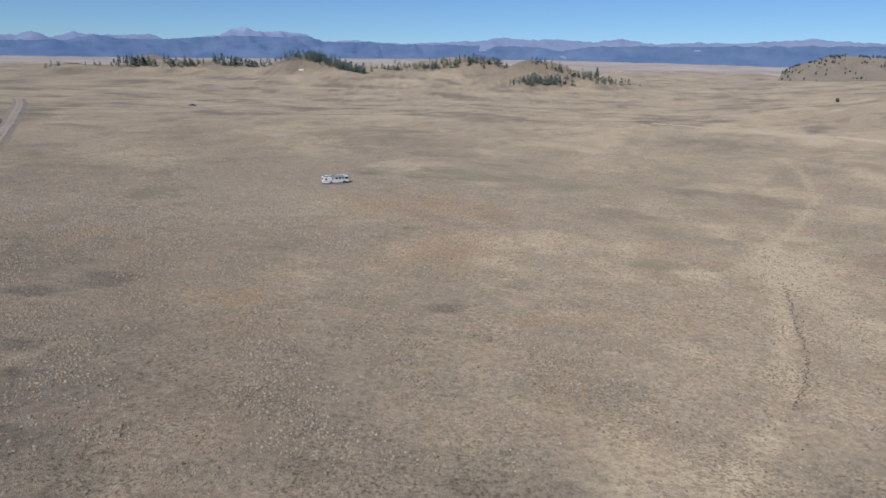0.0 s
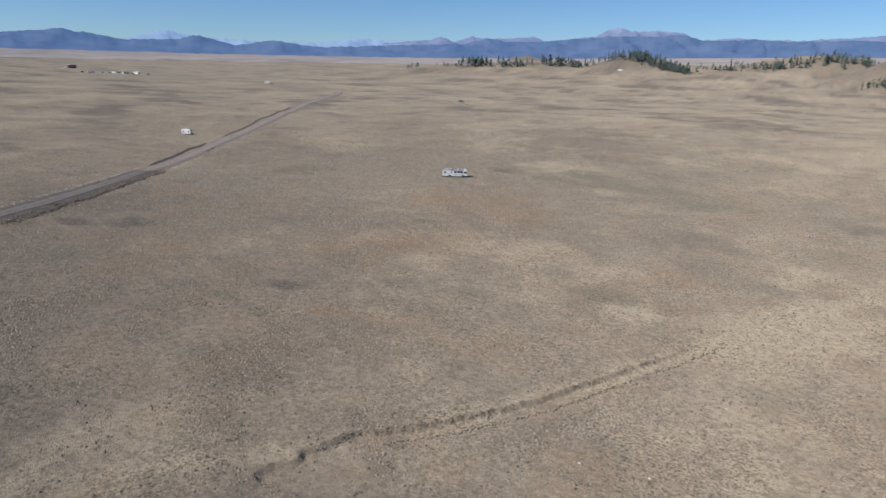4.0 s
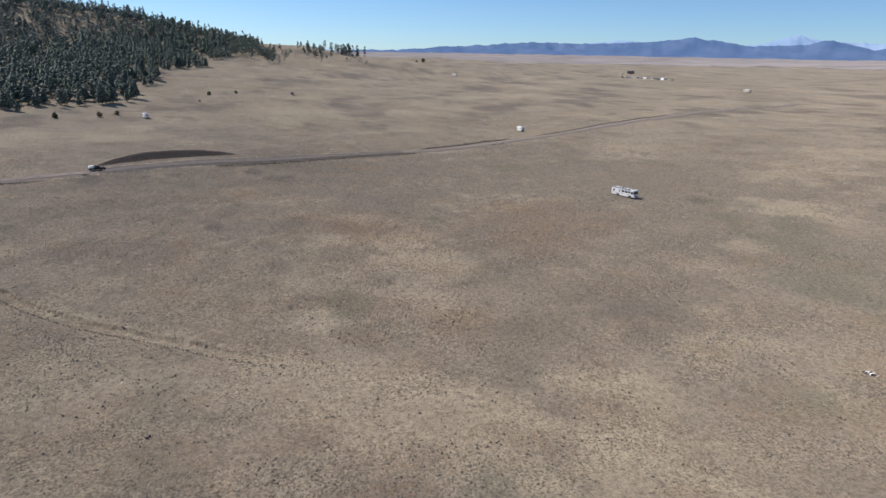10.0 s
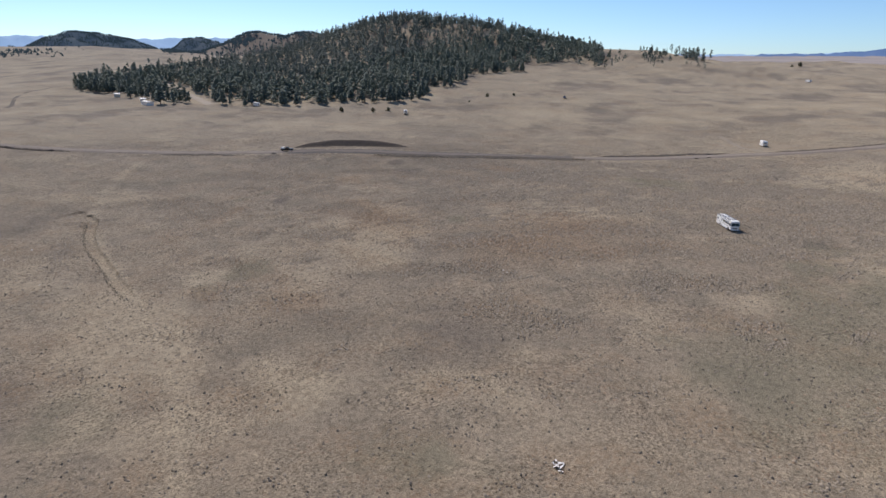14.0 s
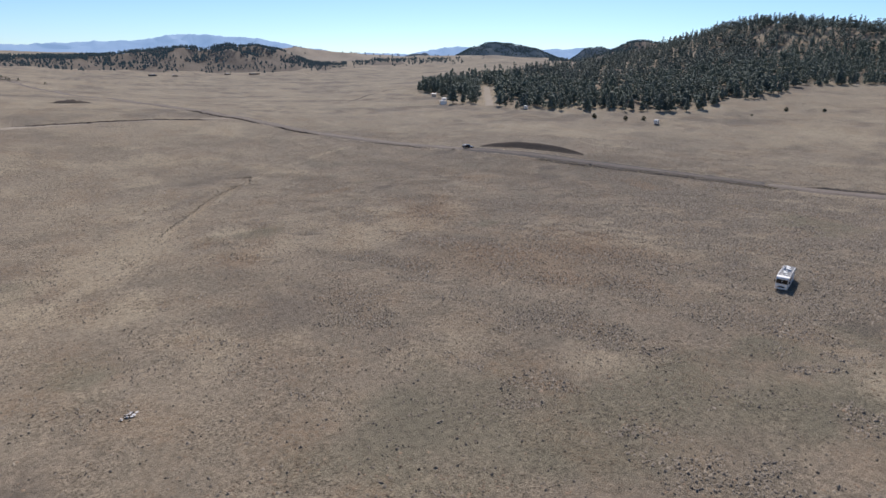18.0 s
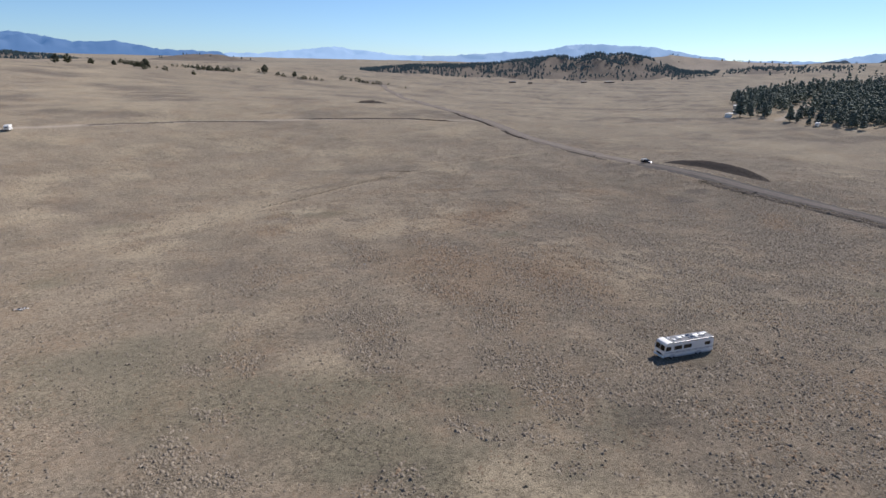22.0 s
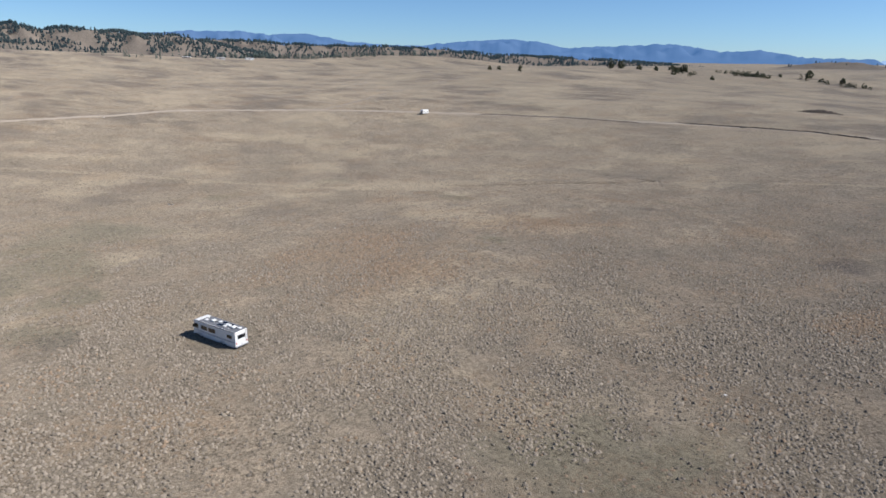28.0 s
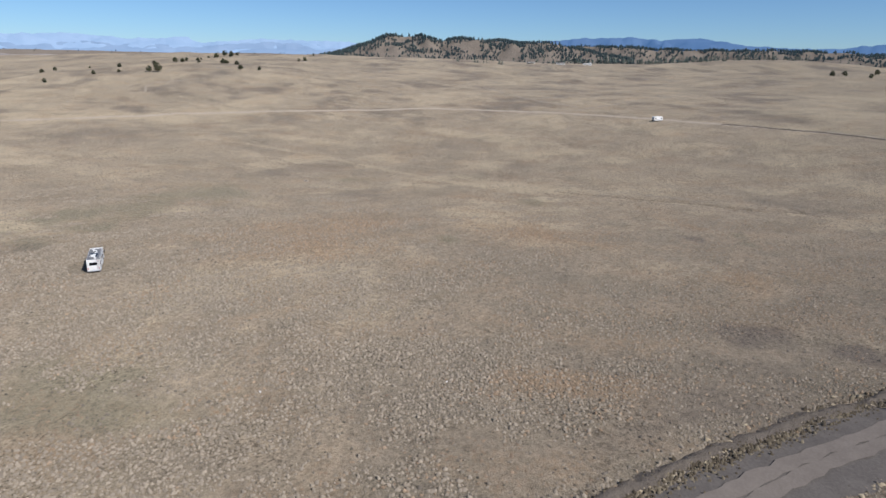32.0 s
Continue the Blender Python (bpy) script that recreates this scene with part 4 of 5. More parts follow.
for hx, hy, yaw in ((935, -108, 80), (925, -150, 95), (950, -60, 60)):
    mobile_home(hx, hy, yaw, 13, 5, "pale ranch house before a belt of pines", WHITE if yaw > 70 else TAN, "ranch houses by the mesa")
mobile_home(-40, 1150, 15, 12, 5, "pale house among trees on the northern ridge", TAN)


# ---------------------------------------------------------------- debris on the grass
def debris_pile(x, y):
    m = thing("debris_pile", x, y, 20, "small pile of broken pale boards and scraps on the grass", "debris pile")
    r = np.random.default_rng(5)
    for k in range(26):
        l, w = r.uniform(0.25, 0.9), r.uniform(0.12, 0.4)
        bm = block(-l / 2, l / 2, -w / 2, w / 2, -0.015, 0.02, 0.004, 1)
        a, d = r.uniform(0, 6.28), abs(r.normal(0, 0.65))
        part("board", bm, CHALK if k % 3 else DARK_SOIL, m, "", pose(d * math.cos(a) * 1.5, d * math.sin(a), 0.08 + 0.2 * r.random() * max(0, 1 - d), r.uniform(-30, 30), r.uniform(-30, 30), r.uniform(0, 180)))


debris_pile(80.5, 65)


def stone(x, y, size, seed, group="pale stones on the grass", label="pale weathered stone half sunk in the grass", material=None):
    bm = bmesh.new()
    bmesh.ops.create_icosphere(bm, subdivisions=2, radius=1)
    r = random.Random(seed)
    off = Vector((r.random() * 50, r.random() * 50, r.random() * 50))
    for v in bm.verts:
        v.co *= 0.75 + 0.5 * noise.noise(v.co * 0.9 + off)
    bmesh.ops.transform(bm, matrix=Matrix.Diagonal((size, size * r.uniform(0.6, 0.9), size * r.uniform(0.4, 0.6), 1)), verts=bm.verts)
    me = bpy.data.meshes.new("stone")
    bm.to_mesh(me)
    bm.free()
    me.materials.append(material or CHALK)
    ob = new("stone", me)
    ob.matrix_world = pose(x, y, height(x, y) + size * 0.1, 0, 0, r.uniform(0, 360))
    return tagged(ob, label, "stone", group)


for k, (sx, sy, sz) in enumerate(((62, -86, 0.28), (57, -66, 0.22), (66, -95, 0.25), (17, 29, 0.3), (18, 30.4, 0.22), (70, -84, 0.2), (-100, 16, 0.3), (-96, -8, 0.22), (264, 78, 0.6), (75, -60, 0.22))):
    stone(sx, sy, sz, k)


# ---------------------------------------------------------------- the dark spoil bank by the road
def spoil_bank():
    """A long low heap of earth whose steep face on the road is coloured darker than its back."""
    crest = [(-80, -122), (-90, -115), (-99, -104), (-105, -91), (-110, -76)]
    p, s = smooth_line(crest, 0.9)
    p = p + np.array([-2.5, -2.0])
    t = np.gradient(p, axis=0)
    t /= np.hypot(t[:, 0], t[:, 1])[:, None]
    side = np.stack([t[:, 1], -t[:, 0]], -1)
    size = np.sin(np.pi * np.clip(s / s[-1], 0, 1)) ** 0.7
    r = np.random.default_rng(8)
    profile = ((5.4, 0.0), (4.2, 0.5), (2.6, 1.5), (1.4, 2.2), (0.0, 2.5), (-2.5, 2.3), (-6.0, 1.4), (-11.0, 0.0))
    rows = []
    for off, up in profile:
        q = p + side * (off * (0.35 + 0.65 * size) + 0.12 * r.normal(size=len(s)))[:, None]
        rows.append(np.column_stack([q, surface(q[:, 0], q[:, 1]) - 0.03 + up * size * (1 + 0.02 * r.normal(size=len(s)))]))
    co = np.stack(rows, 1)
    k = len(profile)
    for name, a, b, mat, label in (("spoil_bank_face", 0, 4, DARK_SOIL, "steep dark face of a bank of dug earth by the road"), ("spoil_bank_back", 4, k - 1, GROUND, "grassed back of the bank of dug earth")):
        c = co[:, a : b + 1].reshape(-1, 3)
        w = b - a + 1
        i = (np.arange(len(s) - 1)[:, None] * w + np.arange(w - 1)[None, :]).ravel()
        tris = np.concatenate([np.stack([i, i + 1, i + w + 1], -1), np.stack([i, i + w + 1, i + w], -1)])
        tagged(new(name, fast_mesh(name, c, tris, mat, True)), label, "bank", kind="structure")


spoil_bank()
tagged(ribbon("far_mound", [(95, -342), (108, -334), (120, -330)], ((-4, 0), (-1, 1.6), (1, 1.5), (5, 0)), DARK_SOIL, 1.0, 0.4, 0.3, 9.0, 41), "small dark mound of dug earth on the plain", "mound", kind="structure")


# ---------------------------------------------------------------- trees
OCTA_V = np.array([(1, 0, 0), (-0.5, 0.87, 0), (-0.5, -0.87, 0), (0, 0, 0.8), (0, 0, -0.5)], float)
OCTA_F = np.array([(0, 1, 3), (1, 2, 3), (2, 0, 3), (1, 0, 4), (2, 1, 4), (0, 2, 4)])


def clumps(centres, sizes, r, flat=0.7):
    """Small ragged tufts at the centres: vertices and triangles."""
    n = len(centres)
    a = r.uniform(0, 6.28, n)
    v = OCTA_V[None] * r.uniform(0.55, 1.35, (n, 5, 1)) * sizes[:, None, None]
    v = v * np.array([1, 1, flat])
    c, s = np.cos(a)[:, None], np.sin(a)[:, None]
    x, y = v[..., 0] * c - v[..., 1] * s, v[..., 0] * s + v[..., 1] * c
    tilt = r.normal(0, 0.35, (n, 1))
    v = np.stack([x, y, v[..., 2] + tilt * x], -1) + centres[:, None]
    f = OCTA_F[None] + 5 * np.arange(n)[:, None, None]
    return v.reshape(-1, 3), f.reshape(-1, 3)


def pine_crown(r, tall, wide, count, bushy=False):
    z = tall * (0.16 + 0.84 * r.random(count) ** (0.85 if not bushy else 1.0))
    k = (z / tall - 0.14) / 0.86
    body = np.minimum(1.0, 0.6 + 2.2 * k) * (1.02 - k) ** 0.78 + 0.06
    reach = wide * body * (0.8 + 0.2 * np.sin(k * 14 + r.uniform(0, 6)) ** 2) if not bushy else wide * np.sqrt(np.clip(1 - (2 * k - 0.8) ** 2 / 1.5, 0.05, 1))
    lean = r.normal(0, 0.12, 2) * tall * 0.1
    a = r.uniform(0, 6.28, count)
    lobes = 0.75 + 0.3 * np.sin((2 + r.integers(2)) * a + 5 * k + r.uniform(0, 6)) * r.uniform(0.5, 1)
    d = reach * lobes * r.uniform(0.45, 1.0, count)
    centres = np.stack([d * np.cos(a) + lean[0] * k, d * np.sin(a) + lean[1] * k, z - 0.12 * d], -1)
    return clumps(centres, wide * r.uniform(0.18, 0.42, count) * (1.1 - 0.4 * k), r)


def trunk_mesh(r, tall):
    bm = bmesh.new()
    rings = []
    for z, q in ((0.0, 0.034), (0.05, 0.024), (0.4, 0.017), (0.75, 0.01), (0.97, 0.002)):
        rings.append([bm.verts.new((tall * q * math.cos(a) * (1 + 0.15 * r.random()), tall * q * math.sin(a), tall * z)) for a in np.arange(6) * 1.0472])
    for low, up in zip(rings, rings[1:]):
        for i in range(6):
            bm.faces.new((low[i], low[(i + 1) % 6], up[(i + 1) % 6], up[i]))
    for k in range(9):
        a, z = r.uniform(0, 6.28), tall * r.uniform(0.18, 0.8)
        l = 0.16 * tall * (1.05 - z / tall)
        tip, base = (l * math.cos(a), l * math.sin(a), z - 0.1 * l), (0, 0, z)
        v = [bm.verts.new(base), bm.verts.new((base[0], base[1], z + 0.012 * tall)), bm.verts.new(tip)]
        bm.faces.new(v)
    return bm


def tree_model(name, seed, tall, wide, count, leaves, label, bushy=False):
    r = np.random.default_rng(seed)
    t = new(name)
    tagged(t, label, "tree", "")
    part("trunk", trunk_mesh(r, tall * (0.9 if not bushy else 0.7)), BARK, t)
    co, tris = pine_crown(r, tall, wide, count, bushy)
    crown = new("crown", fast_mesh("crown", co, tris, leaves, True))
    crown.parent = t
    return t


PINES = [tree_model("pine_tree", 100 + k, tall, wide, 130, PINE, "dark green pine with a ragged narrow crown at the wood's edge") for k, (tall, wide) in enumerate(((12, 4.0), (10.5, 4.2), (14, 4.4), (9.0, 3.6), (11.5, 4.8)))]
JUNIPERS = [tree_model("juniper_tree", 200 + k, tall, wide, 80, JUNIPER, "short bushy dark juniper alone on dry grass", True) for k, (tall, wide) in enumerate(((5.0, 3.1), (3.8, 2.6), (6.6, 3.6)))]
used = {}


def plant(models, x, y, size, seed, group, label="", category="tree"):
    r = random.Random(seed)
    src = r.choice(models)
    m = pose(x, y, height(x, y) - 0.15, r.uniform(-3, 3), r.uniform(-3, 3), r.uniform(0, 360))
    if src.name not in used:
        used[src.name] = src
        ob = src
        ob.matrix_world = m
    else:
        ob = copy_thing(src, m)
    ob.scale = (size, size, size * r.uniform(0.88, 1.15))
    return tagged(ob, label, category, group)


WOOD_EDGE = [(-216, -512), (-205, -440), (-188, -362), (-190, -300), (-206, -262), (-216, -222), (-246, -216), (-262, -190), (-292, -174), (-330, -196), (-385, -188), (-440, -212), (-505, -180), (-560, -205), (-640, -180), (-700, -160)]
WOOD_BACK = [(-775, -175), (-880, -250), (-930, -400), (-860, -520), (-770, -590), (-720, -590), (-650, -550), (-570, -540), (-490, -530), (-410, -530), (-345, -560), (-300, -605), (-250, -560)]


def inside(px, py, polygon):
    hit = np.zeros(len(px), bool)
    for (x0, y0), (x1, y1) in zip(polygon, polygon[1:] + polygon[:1]):
        if y0 != y1:
            hit ^= ((y0 > py) != (y1 > py)) & (px < (x1 - x0) * (py - y0) / (y1 - y0) + x0)
    return hit


def forest(name, places, sizes, label, count, leaves, seed, bushy=False):
    """Many trees as one thing that nobody could count."""
    r = np.random.default_rng(seed)
    vs, fs, base = [], [], 0
    z = surface(places[:, 0], places[:, 1]) - 0.2
    kinds = [pine_crown(r, (6.5 if bushy else 12.5) * q, (4.0 if bushy else 4.2) * w, count, bushy) for q, w in ((1, 1), (0.85, 1.1), (1.15, 0.95), (0.95, 1.2), (1.05, 0.85), (0.75, 1.0))]
    for (x, y), s, h in zip(places, sizes, z):
        v, f = kinds[r.integers(len(kinds))]
        a = r.uniform(0, 6.28)
        c, q = math.cos(a) * s, math.sin(a) * s
        vs.append(np.stack([x + v[:, 0] * c - v[:, 1] * q, y + v[:, 0] * q + v[:, 1] * c, h + v[:, 2] * s * r.uniform(0.85, 1.15)], -1))
        fs.append(f + base)
        base += len(v)
    tagged(new(name, fast_mesh(name, np.concatenate(vs), np.concatenate(fs), leaves, True)), label, "forest", kind="stuff")


SLOT = [(-190, -300), (-206, -330), (-240, -392), (-280, -462)]


def plant_wood():
    r = np.random.default_rng(40)
    n = 15000
    x, y = r.uniform(-980, -160, n), r.uniform(-780, -150, n)
    poly = WOOD_EDGE + WOOD_BACK
    keep = inside(x, y, poly)
    slot = gap_to(x, y, SLOT)
    glade = waves(x, y, 55, 70.0)
    keep &= (slot > 8) & (glade > -1.05)
    x, y = x[keep], y[keep]
    depth = gap_to(x, y, WOOD_EDGE)
    keep = r.random(len(x)) < np.where(depth < 25, 0.55, 0.8)
    x, y, depth = x[keep], y[keep], depth[keep]
    size = r.uniform(0.6, 1.15, len(x)) * np.where(depth < 30, 0.9, 1.0)
    front = (depth < 22) & (x > -520)
    order = np.where(front)[0][:150]
    for i in order:
        plant(PINES, x[i], y[i], size[i], int(i), "pines at the wood's edge")
    rest = np.ones(len(x), bool)
    rest[order] = False
    close = rest & (depth < 120)
    forest("pine_wood", np.stack([x[close], y[close]], -1), size[close], "dense dark pine wood on the lower hillside", 50, PINE, 41)
    deep = rest & (depth >= 120)
    forest("pine_wood", np.stack([x[deep], y[deep]], -1), size[deep], "dense dark pine wood covering the upper hill", 26, PINE, 42)


plant_wood()
tagged(ribbon("forest_track", SLOT, ((-3.2, 0), (0, 0.05), (3.2, 0)), FAINT, 2.0, 0.4, 0.4, seed=18), "pale cleared track through the pine wood", "track", kind="structure")
for k, (rx, ry, rs) in enumerate(((-738, -520, 9), (-726, -512, 7), (-748, -528, 8), (-712, -504, 6), (-700, -500, 7), (-690, -470, 5), (-664, -492, 9), (-671, -484, 8), (-676, -420, 6), (-683, -405, 5))):
    stone(rx, ry, rs, 60 + k, "rock outcrop on the hilltop", "weathered brown rock outcrop on the wooded hilltop", ROCK)

# single pines and junipers
LONE = [(-176, -338, 1.25), (-181, -330, 0.9), (241, 845, 1.0)]
for k, (x, y, s) in enumerate(LONE):
    plant(PINES, x, y, s, 900 + k, "single pines", "single dark pine standing on dry grass")
SHRUBS = [(-212, -196, 0.6), (-331, -140, 0.55), (-348, -124, 0.5), (-295, -138, 0.3), (-232, -170, 0.6), (-222, -176, 0.5), (-1000, 71, 1.1), (-1008, 60, 1.0), (477, -356, 1.0), (503, -345, 1.3), (512, -338, 1.2), (498, -372, 0.8), (465, -350, 0.5), (579, -589, 1.6), (574, -604, 1.7), (550, -616, 1.6), (517, -615, 1.3), (485, -635, 1.8), (492, -628, 1.5), (381, -565, 1.2), (413, -689, 1.5), (386, -698, 1.3), (350, -701, 1.6), (306, -699, 1.3)]
EAST = [(311, 342, 0.8), (353, 328, 0.8), (367, 314, 0.7), (365, 278, 1.1), (366, 286, 0.8), (500, 305, 1.0), (527, 287, 1.2), (540, 296, 1.1), (408, 223, 0.7), (613, 389, 1.0), (622, 384, 0.8), (672, 388, 1.1), (660, 398, 0.9), (743, 394, 1.2), (736, 402, 0.9), (799, 395, 1.3), (790, 402, 1.3), (808, 390, 1.0), (780, 388, 1.1), (449, 243, 0.8), (423, 211, 0.6), (730, 261, 1.0), (718, 266, 0.9), (879, 292, 0.9), (413, 418, 0.8), (420, 410, 0.6), (436, 385, 0.6), (397, 331, 0.7), (414, 307, 0.7), (640, 395, 0.8), (690, 392, 0.7)]
for k, (x, y, s) in enumerate(SHRUBS + EAST):
    plant(JUNIPERS, x, y, s, 950 + k, "junipers on the open slopes")


def belt(centre, along, across, turn, n, seed, low=0.4, high=1.0):
    """Places of a loose belt of trees."""
    r = np.random.default_rng(seed)
    u, v = r.normal(0, along * 0.5, n), r.normal(0, across * 0.5, n)
    c, s = math.cos(radians(turn)), math.sin(radians(turn))
    return np.stack([centre[0] + u * c - v * s, centre[1] + u * s + v * c], -1), r.uniform(low, high, n)


# tree belts on the ridges round the valley
BELTS = [((-590, 830), 16, 10, 0, 9, 0.4, 0.8), ((-513, 838), 30, 10, 5, 12, 0.4, 0.7), ((-468, 852), 34, 14, 10, 46, 0.8, 1.25), ((-418, 852), 34, 14, 10, 34, 0.6, 1.0), ((-386, 868), 18, 12, 10, 12, 0.5, 0.9), ((-333, 888), 40, 14, 5, 52, 0.7, 1.15), ((-298, 890), 8, 6, 5, 6, 0.8, 1.1),
         ((-258, 898), 34, 8, 10, 22, 0.6, 0.95), ((-215, 905), 40, 16, -20, 60, 0.6, 1.0), ((-170, 890), 46, 18, -25, 80, 0.7, 1.15), ((-140, 870), 26, 14, -25, 40, 0.6, 1.0), ((-85, 928), 46, 10, 0, 26, 0.5, 0.9), ((-30, 968), 50, 14, 5, 40, 0.6, 0.95), ((40, 985), 60, 22, 5, 66, 0.6, 1.0), ((95, 990), 50, 14, -15, 46, 0.6, 1.0), ((148, 765), 44, 13, 5, 66, 0.6, 1.0), ((120, 775), 22, 12, 5, 24, 0.5, 0.8), ((175, 800), 40, 10, -20, 30, 0.4, 0.8), ((228, 795), 50, 12, -10, 44, 0.5, 0.95)]
BELTS += [((-690, -150), 70, 22, 10, 50, 0.6, 1.05), ((-760, -100), 60, 22, 20, 34, 0.6, 1.05), ((-800, -60), 44, 16, 30, 34, 0.8, 1.25), ((-730, -40), 30, 12, 20, 8, 0.3, 0.5), ((1010, -230), 190, 24, 76, 150, 0.5, 0.95), ((940, -380), 140, 20, 70, 60, 0.45, 0.85), ((860, 20), 60, 14, 85, 12, 0.4, 0.7)]
BELTS += [((500, -640), 90, 12, -40, 40, 0.5, 1.0), ((425, -680), 70, 12, -25, 34, 0.5, 1.0), ((300, -680), 60, 12, -20, 16, 0.5, 1.0), ((215, -720), 60, 10, -10, 18, 0.5, 1.0)]
for k, (centre, along, across, turn, n, low, high) in enumerate(BELTS):
    places, sizes = belt(centre, along, across, turn, n, 60 + k, low, high)
    forest("tree_belt", places, sizes, "loose belt of dark pines and junipers along a ridge", 30, JUNIPER if k > len(BELTS) - 5 else PINE, 80 + k, k > len(BELTS) - 5)


# ---------------------------------------------------------------- hills round the valley
HILL_SOIL = soil_material("far_dry_grass_slope", (0.145, 0.122, 0.098), (0.22, 0.185, 0.147), 0.02, 2.0)
PLAIN_SOIL = soil_material("far_golden_slope", (0.24, 0.203, 0.16), (0.36, 0.305, 0.235), 0.02, 1.0)
# wooded slopes and pines get a faint blue glow in place of haze
HILL_WOOD = distance_material("hazy_wooded_slope", (0.03, 0.04, 0.042), (0.09, 0.09, 0.08), (0.022, 0.036, 0.058))
FAR_PINE = distance_material("hazy_far_pines", (0.018, 0.027, 0.022), (0.048, 0.058, 0.044), (0.013, 0.022, 0.033))


def hill(name, az, r, half, rise, shape, material, trees, seed, label):
    """A hill by its bearing, distance, half width in degrees and the elevation of its top. shape: how blunt the top is."""
    top = 45 + (r + 165) * math.tan(radians(rise))
    cx, cy = ring_polar(az, r)
    wide, deep = r * radians(half), max(120.0, r * radians(half) * 0.55)
    ea, na = ring_polar(az + 90, 1.0)
    eo, no = ring_polar(az, 1.0)
    nu, nv = 46, 20
    g = np.random.default_rng(seed)
    u, v = np.meshgrid(np.linspace(-1, 1, nu), np.linspace(-1, 1, nv))
    x, y = cx + ea * u * wide + eo * v * deep, cy + na * u * wide + no * v * deep
    low = surface(x, y)
    d = np.exp(-((1.75 * np.abs(u)) ** shape)) * np.exp(-((1.75 * np.abs(v)) ** 2.0))
    rough = 1 + 0.16 * waves(x, y, seed, wide * 0.5) + 0.09 * waves(x, y, seed + 1, wide * 0.17)
    z = low - 3 + np.maximum(0, (top - low) * d * rough)
    co = np.stack([x.ravel(), y.ravel(), z.ravel()], -1)
    i = (np.arange(nv - 1)[:, None] * nu + np.arange(nu - 1)[None, :]).ravel()
    tris = np.concatenate([np.stack([i, i + 1, i + nu + 1], -1), np.stack([i, i + nu + 1, i + nu], -1)])
    tagged(new(name, fast_mesh(name, co, tris, material, True)), label, "hill", kind="structure")
    if trees:
        k = g.uniform(0, 1, (trees, 2))
        iu, iv = (k[:, 0] * (nu - 2)).astype(int), (k[:, 1] * (nv - 2)).astype(int)
        fu, fv = g.random(trees)[:, None], g.random(trees)[:, None]
        grid = co.reshape(nv, nu, 3)
        p = grid[iv, iu] * (1 - fu) * (1 - fv) + grid[iv, iu + 1] * fu * (1 - fv) + grid[iv + 1, iu] * (1 - fu) * fv + grid[iv + 1, iu + 1] * fu * fv
        up = (d[iv, iu] > 0.1) & (waves(p[:, 0], p[:, 1], seed + 2, wide * 0.3) > -0.15)
        p = p[up]
        tall = g.uniform(7, 14, len(p))
        vs, fs = [], []
        for lift, wide_by in ((0.25, 0.34), (0.55, 0.26), (0.85, 0.14)):
            vv, ff = clumps(p + np.stack([0 * tall, 0 * tall, tall * lift], -1), tall * wide_by, g, 1.6)
            fs.append(ff + sum(len(q) for q in vs))
            vs.append(vv)
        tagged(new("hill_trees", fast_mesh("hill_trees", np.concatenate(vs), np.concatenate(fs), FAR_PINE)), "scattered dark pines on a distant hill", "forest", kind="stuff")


HILLS = [(156, 4200, 3.2, 0.95, 2.2, 1, 0), (100, 1450, 10.0, 0.9, 2.6, 0, 0), (297, 3000, 12.0, 0.4, 2.4, 0, 80), (209, 3000, 6.0, 0.6, 2.4, 0, 40), (24.4, 3200, 3.2, 0.8, 2.0, 0, 0)]
for k, (az, r, half, rise, shape, wooded, trees) in enumerate(HILLS):
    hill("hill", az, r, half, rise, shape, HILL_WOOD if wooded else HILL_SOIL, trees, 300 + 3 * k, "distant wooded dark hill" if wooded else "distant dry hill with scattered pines")


